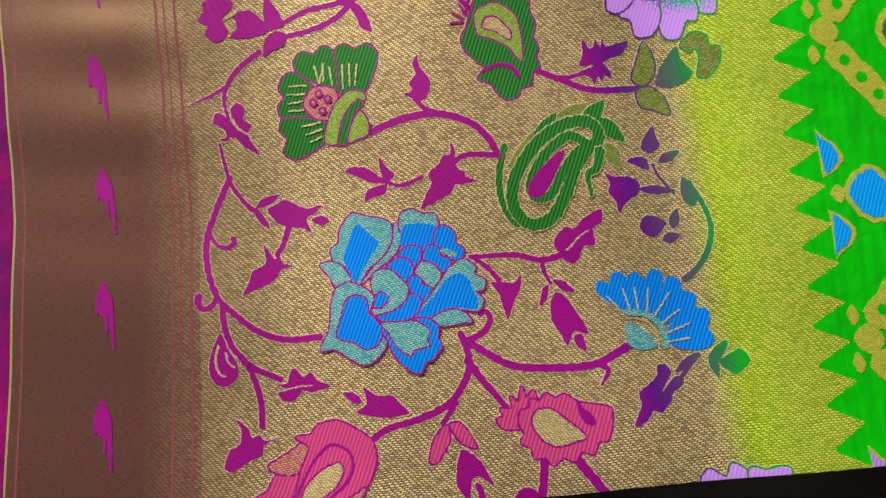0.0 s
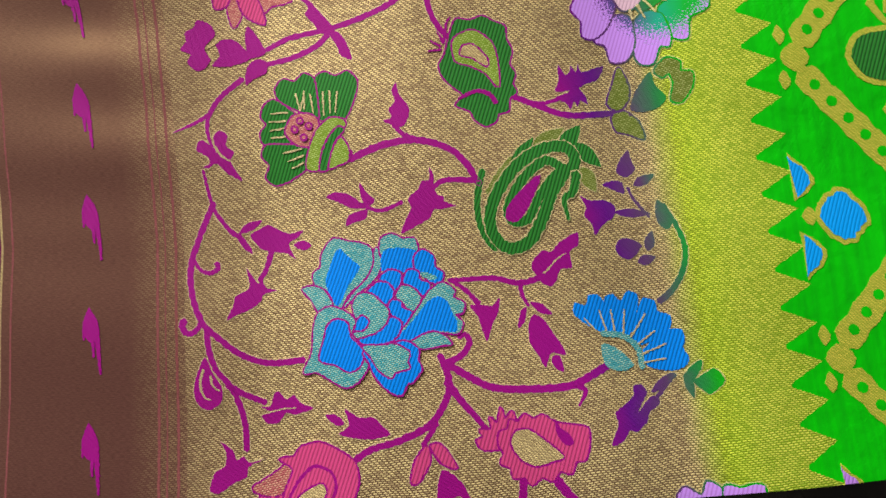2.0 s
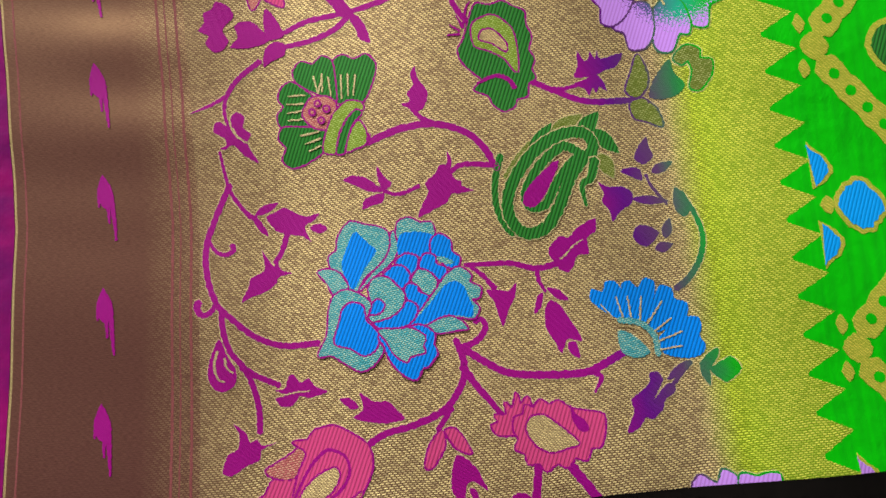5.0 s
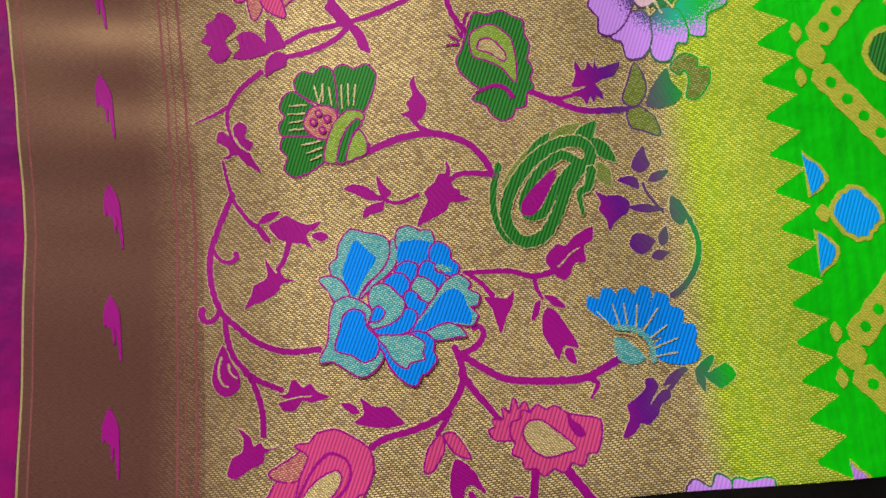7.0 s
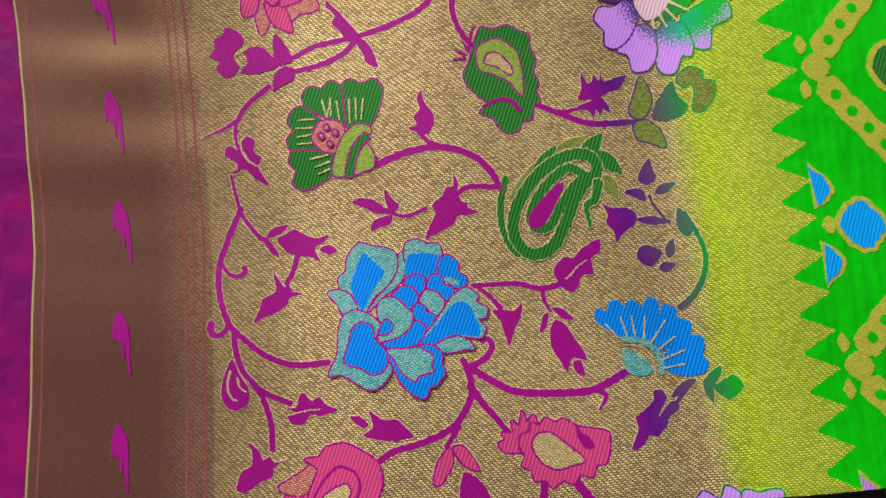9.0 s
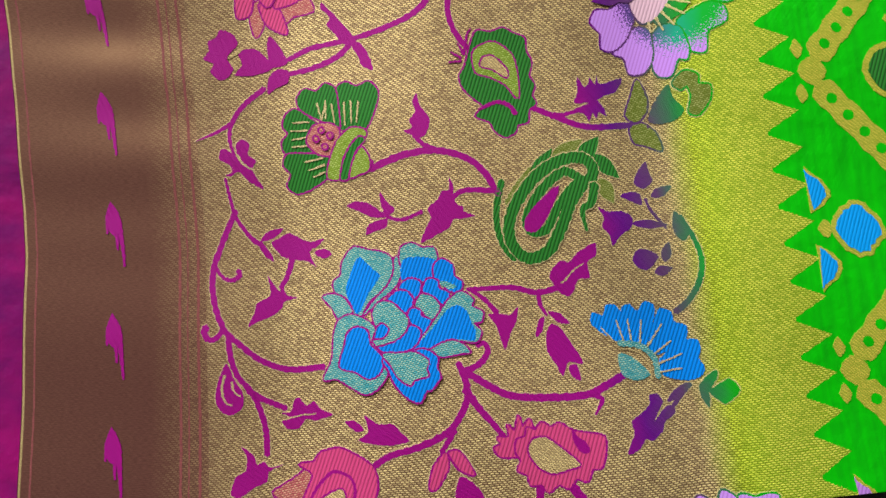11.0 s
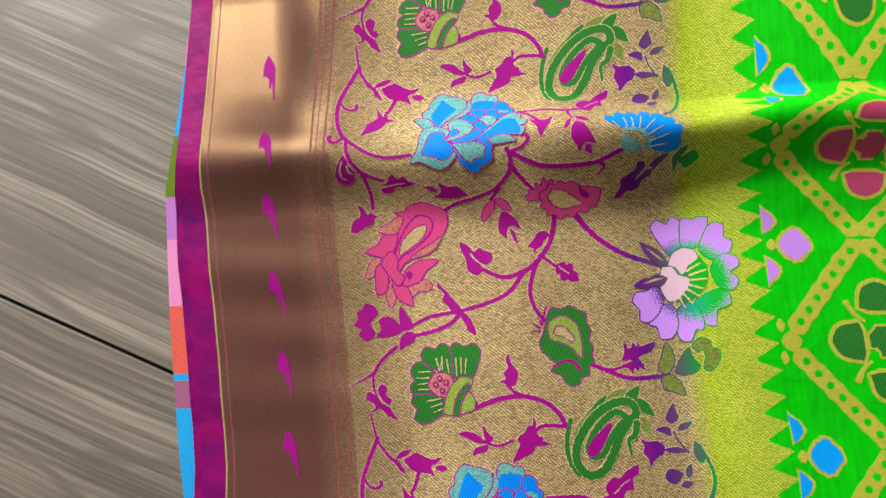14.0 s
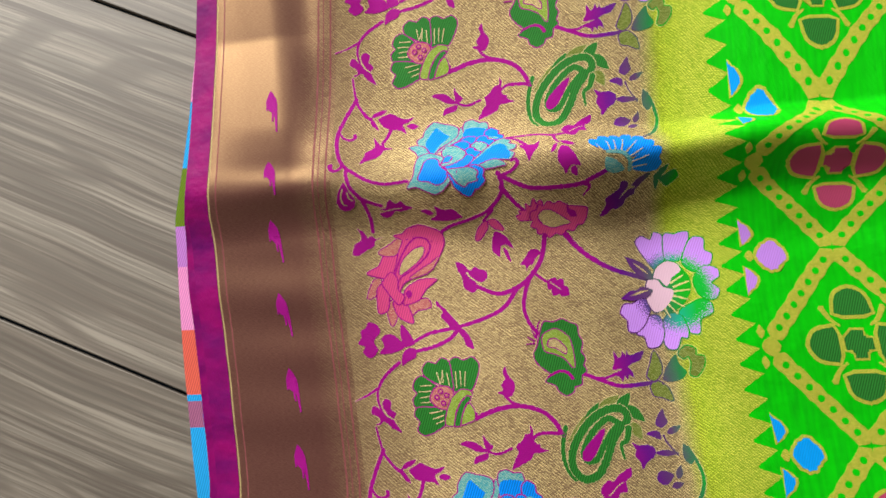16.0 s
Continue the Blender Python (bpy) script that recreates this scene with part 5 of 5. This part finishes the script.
# ---- selvedge: magenta strip with a turned-over edge
sheet("selvedge", np.linspace(-187, -172.2, 9), along, MAGENTA, sari, 0.1, 0.4, "magenta silk selvedge strip")
sheet("turned_edge", np.linspace(0, 4.5, 5), along[along < 214], MAGENTA, sari, -0.5, 0.5, place=lambda u, v, lift: lie(-187.2 - (4.5 - u) * soft((214 - v) / 70), v, lift))

# ---- the layer below, showing its woven colour blocks past the edge
FLOOR_Z = -0.0085
EDGE = ((-206, -44, 24, 76, 129, 174, 243, 295, 330, 372), (-186, -194, -203, -209, -213.5, -216.5, -208, -203.5, -198, -196))


def under(u, v, lift):
    """u: mm in from the outer edge of the lower layer."""
    x = np.interp(v, *EDGE) + u
    z = 1.2 + 0.8 * np.clip(u / 46, 0, 1) + 0.25 * np.sin(v / 13.0) + np.asarray(lift)
    return np.stack((x, v + 0 * x, z + FLOOR_Z * 1000), -1) / 1000


lower = tagged(new("lower_sari_layer"), "reverse of the folded sari with bright woven colour blocks", "sari layer")
BLOCKS = {"sky": silk("sky_block_silk", (0.02, 0.38, 0.85)), "grass": silk("grass_block_silk", (0.13, 0.22, 0.01)), "mauve": silk("mauve_block_silk", (0.52, 0.20, 0.62)), "rose": silk("rose_block_silk", (0.80, 0.28, 0.58)), "coral": silk("coral_block_silk", (0.75, 0.13, 0.09)), "plum": silk("plum_block_silk", (0.36, 0.12, 0.24))}
ORDER = ((-206, -110, "coral"), (-110, -66, "rose"), (-66, -20, "grass"), (-20, 44, "sky"), (44, 60, "plum"), (60, 64, "sky"), (64, 104, "coral"), (104, 144, "rose"), (144, 170, "mauve"), (170, 208, "grass"), (208, 252, "sky"), (252, 300, "rose"), (300, 372, "coral"))
for a, b, tone in ORDER:
    sheet("colour_block", np.linspace(0, 46, 12), np.linspace(a, b, max(4, int((b - a) / 3))), BLOCKS[tone], lower, 0, 1.0, place=under)

BLOCKS["charcoal"] = silk("charcoal_block_silk", (0.03, 0.03, 0.04))
BLOCKS["cerise"] = silk("cerise_block_silk", (0.62, 0.05, 0.26))
BLOCKS["navy"] = silk("navy_block_silk", (0.01, 0.12, 0.62))
BLOCKS["pine"] = silk("pine_block_silk", (0.005, 0.13, 0.02))
for a, b, inner, tone in ((146, 167, 9.0, "charcoal"), (105, 143, 11.5, "cerise"), (65, 103, 12.0, "rose"), (44.5, 60, 9.0, "navy"), (0, 43, 11.0, "navy"), (-19, 0, 10.0, "pine"), (-65, -21, 10.0, "pine")):
    sheet("inner_block", np.linspace(inner, 40, 8), np.linspace(a, b, 12), BLOCKS[tone], lower, 0.2, 0.4, place=under)

# ---- unidentified dark thing over the far corner, built as a thin sheet
dark = plain("dark_brown_matt", (0.005, 0.0035, 0.003), 0.9)
bm = bmesh.new()
nx, ny = 60, 14
grid = [[bm.verts.new((0.02 + 0.33 * i / nx, -0.0945 + 0.100 * (0.33 * i / nx) - 0.19 * (j / ny), 0.0018 + 0.004 * math.sqrt(min(1, 5 * j / ny)) + 0.0012 * math.sin(i * 0.35 + j))) for j in range(ny + 1)] for i in range(nx + 1)]
for i in range(nx):
    for j in range(ny):
        bm.faces.new((grid[i][j], grid[i][j + 1], grid[i + 1][j + 1], grid[i + 1][j])).smooth = True
bmesh.ops.solidify(bm, geom=bm.faces[:], thickness=0.0014)
tagged(part("dark_thing", bm, dark), "unidentified dark thing over the edge of the sari", "cloth")

# ---- floor of wide wood-look planks, unseen room added round it
room = tagged(new("floor"), "wood-look plank floor in greyed brown", "floor", kind="structure")
seam = plain("seam_dark_blue", (0.012, 0.022, 0.035), 0.7)
wood = plank_wood()
TURN = radians(-23.0)
WIDE, LONG = 0.216, 1.22
bm = bmesh.new()
bmesh.ops.create_cube(bm, size=1, matrix=Matrix.Translation((0, 0, FLOOR_Z - 0.0145)) @ Matrix.Diagonal((4.4, 4.4, 0.02, 1)))
part("floor_bed", bm, seam, room)
bm = bmesh.new()
bmesh.ops.create_cube(bm, size=1, matrix=Matrix.Diagonal((LONG - 0.002, WIDE - 0.0022, 0.006, 1)))
bmesh.ops.bevel(bm, geom=[e for e in bm.edges if e.verts[0].co.z > 0 and e.verts[1].co.z > 0], offset=0.0006, segments=1, affect="EDGES")
first = part("plank", bm, wood, room)
me = first.data
bpy.data.objects.remove(first)
rot = Matrix.Rotation(TURN, 4, "Z")
line = Vector((-0.205, 0.0625, 0)) @ Matrix.Rotation(TURN, 3, "Z")
for j in range(-15, 15):
    for i in range(-3, 4):
        at = rot @ Vector(((i + 0.55 * ((0.37 * j + 0.5) % 1 - 0.5)) * LONG - 0.32, line.y + (j + 0.5) * WIDE, 0))
        place = Matrix.Translation((at.x, at.y, FLOOR_Z - 0.003)) @ rot
        corners = [place @ v.co for v in me.vertices]
        if min(c.x for c in corners) > 2.14 or max(c.x for c in corners) < -2.14 or min(c.y for c in corners) > 2.14 or max(c.y for c in corners) < -2.14:
            continue
        mine = me
        if max(max(abs(c.x), abs(c.y)) for c in corners) > 2.14:
            # planks along the walls are cut to the room
            bm = bmesh.new()
            bm.from_mesh(me)
            back = place.inverted()
            for no in ((1, 0, 0), (-1, 0, 0), (0, 1, 0), (0, -1, 0)):
                bmesh.ops.bisect_plane(bm, geom=bm.verts[:] + bm.edges[:] + bm.faces[:], plane_co=back @ (Vector(no) * 2.14), plane_no=back.to_3x3() @ Vector(no), clear_outer=True)
            if not bm.faces:
                bm.free()
                continue
            mine = bpy.data.meshes.new("plank")
            bm.to_mesh(mine)
            bm.free()
            mine.materials.append(wood)
        ob = new("plank", mine)
        ob.parent = room
        ob.matrix_world = place

# unseen walls and ceiling; dark tones hold down fill light and the satin's reflections
paint = plain("wall_paint", (0.32, 0.305, 0.285))
ceiling_brown = plain("unseen_ceiling_brown", (0.21, 0.17, 0.14))


def slab(name, size, at, mat, label, category="wall"):
    bm = bmesh.new()
    bmesh.ops.create_cube(bm, size=1, matrix=Matrix.Translation(at) @ Matrix.Diagonal((*size, 1)))
    return tagged(part(name, bm, mat), label, category, kind="structure")


slab("wall_south", (4.4, 0.1, 2.5), (0, -2.2, 1.235), paint, "unseen plain wall, toned dark to limit fill light")
slab("wall_west", (0.1, 4.3, 2.5), (-2.2, 0, 1.235), paint, "unseen plain wall, toned dark to limit fill light")
slab("wall_east", (0.1, 4.3, 2.5), (2.2, 0, 1.235), paint, "unseen plain wall, toned dark to limit fill light")
slab("ceiling", (4.5, 4.5, 0.1), (0, 0, 2.54), ceiling_brown, "unseen ceiling, dark brown to keep reflections in the cloth dim", "ceiling")
slab("wall_north", (4.4, 0.1, 0.8), (0, 2.2, 0.385), paint, "unseen plain wall below the assumed window")
slab("wall_north_lintel", (4.4, 0.1, 0.36), (0, 2.2, 2.305), paint, "unseen plain wall above the assumed window")
slab("wall_north_left", (0.1, 0.1, 1.34), (-2.15, 2.2, 1.455), paint, "unseen plain wall beside the assumed window")
slab("wall_north_right", (2.7, 0.1, 1.34), (0.85, 2.2, 1.455), paint, "unseen plain wall beside the assumed window")
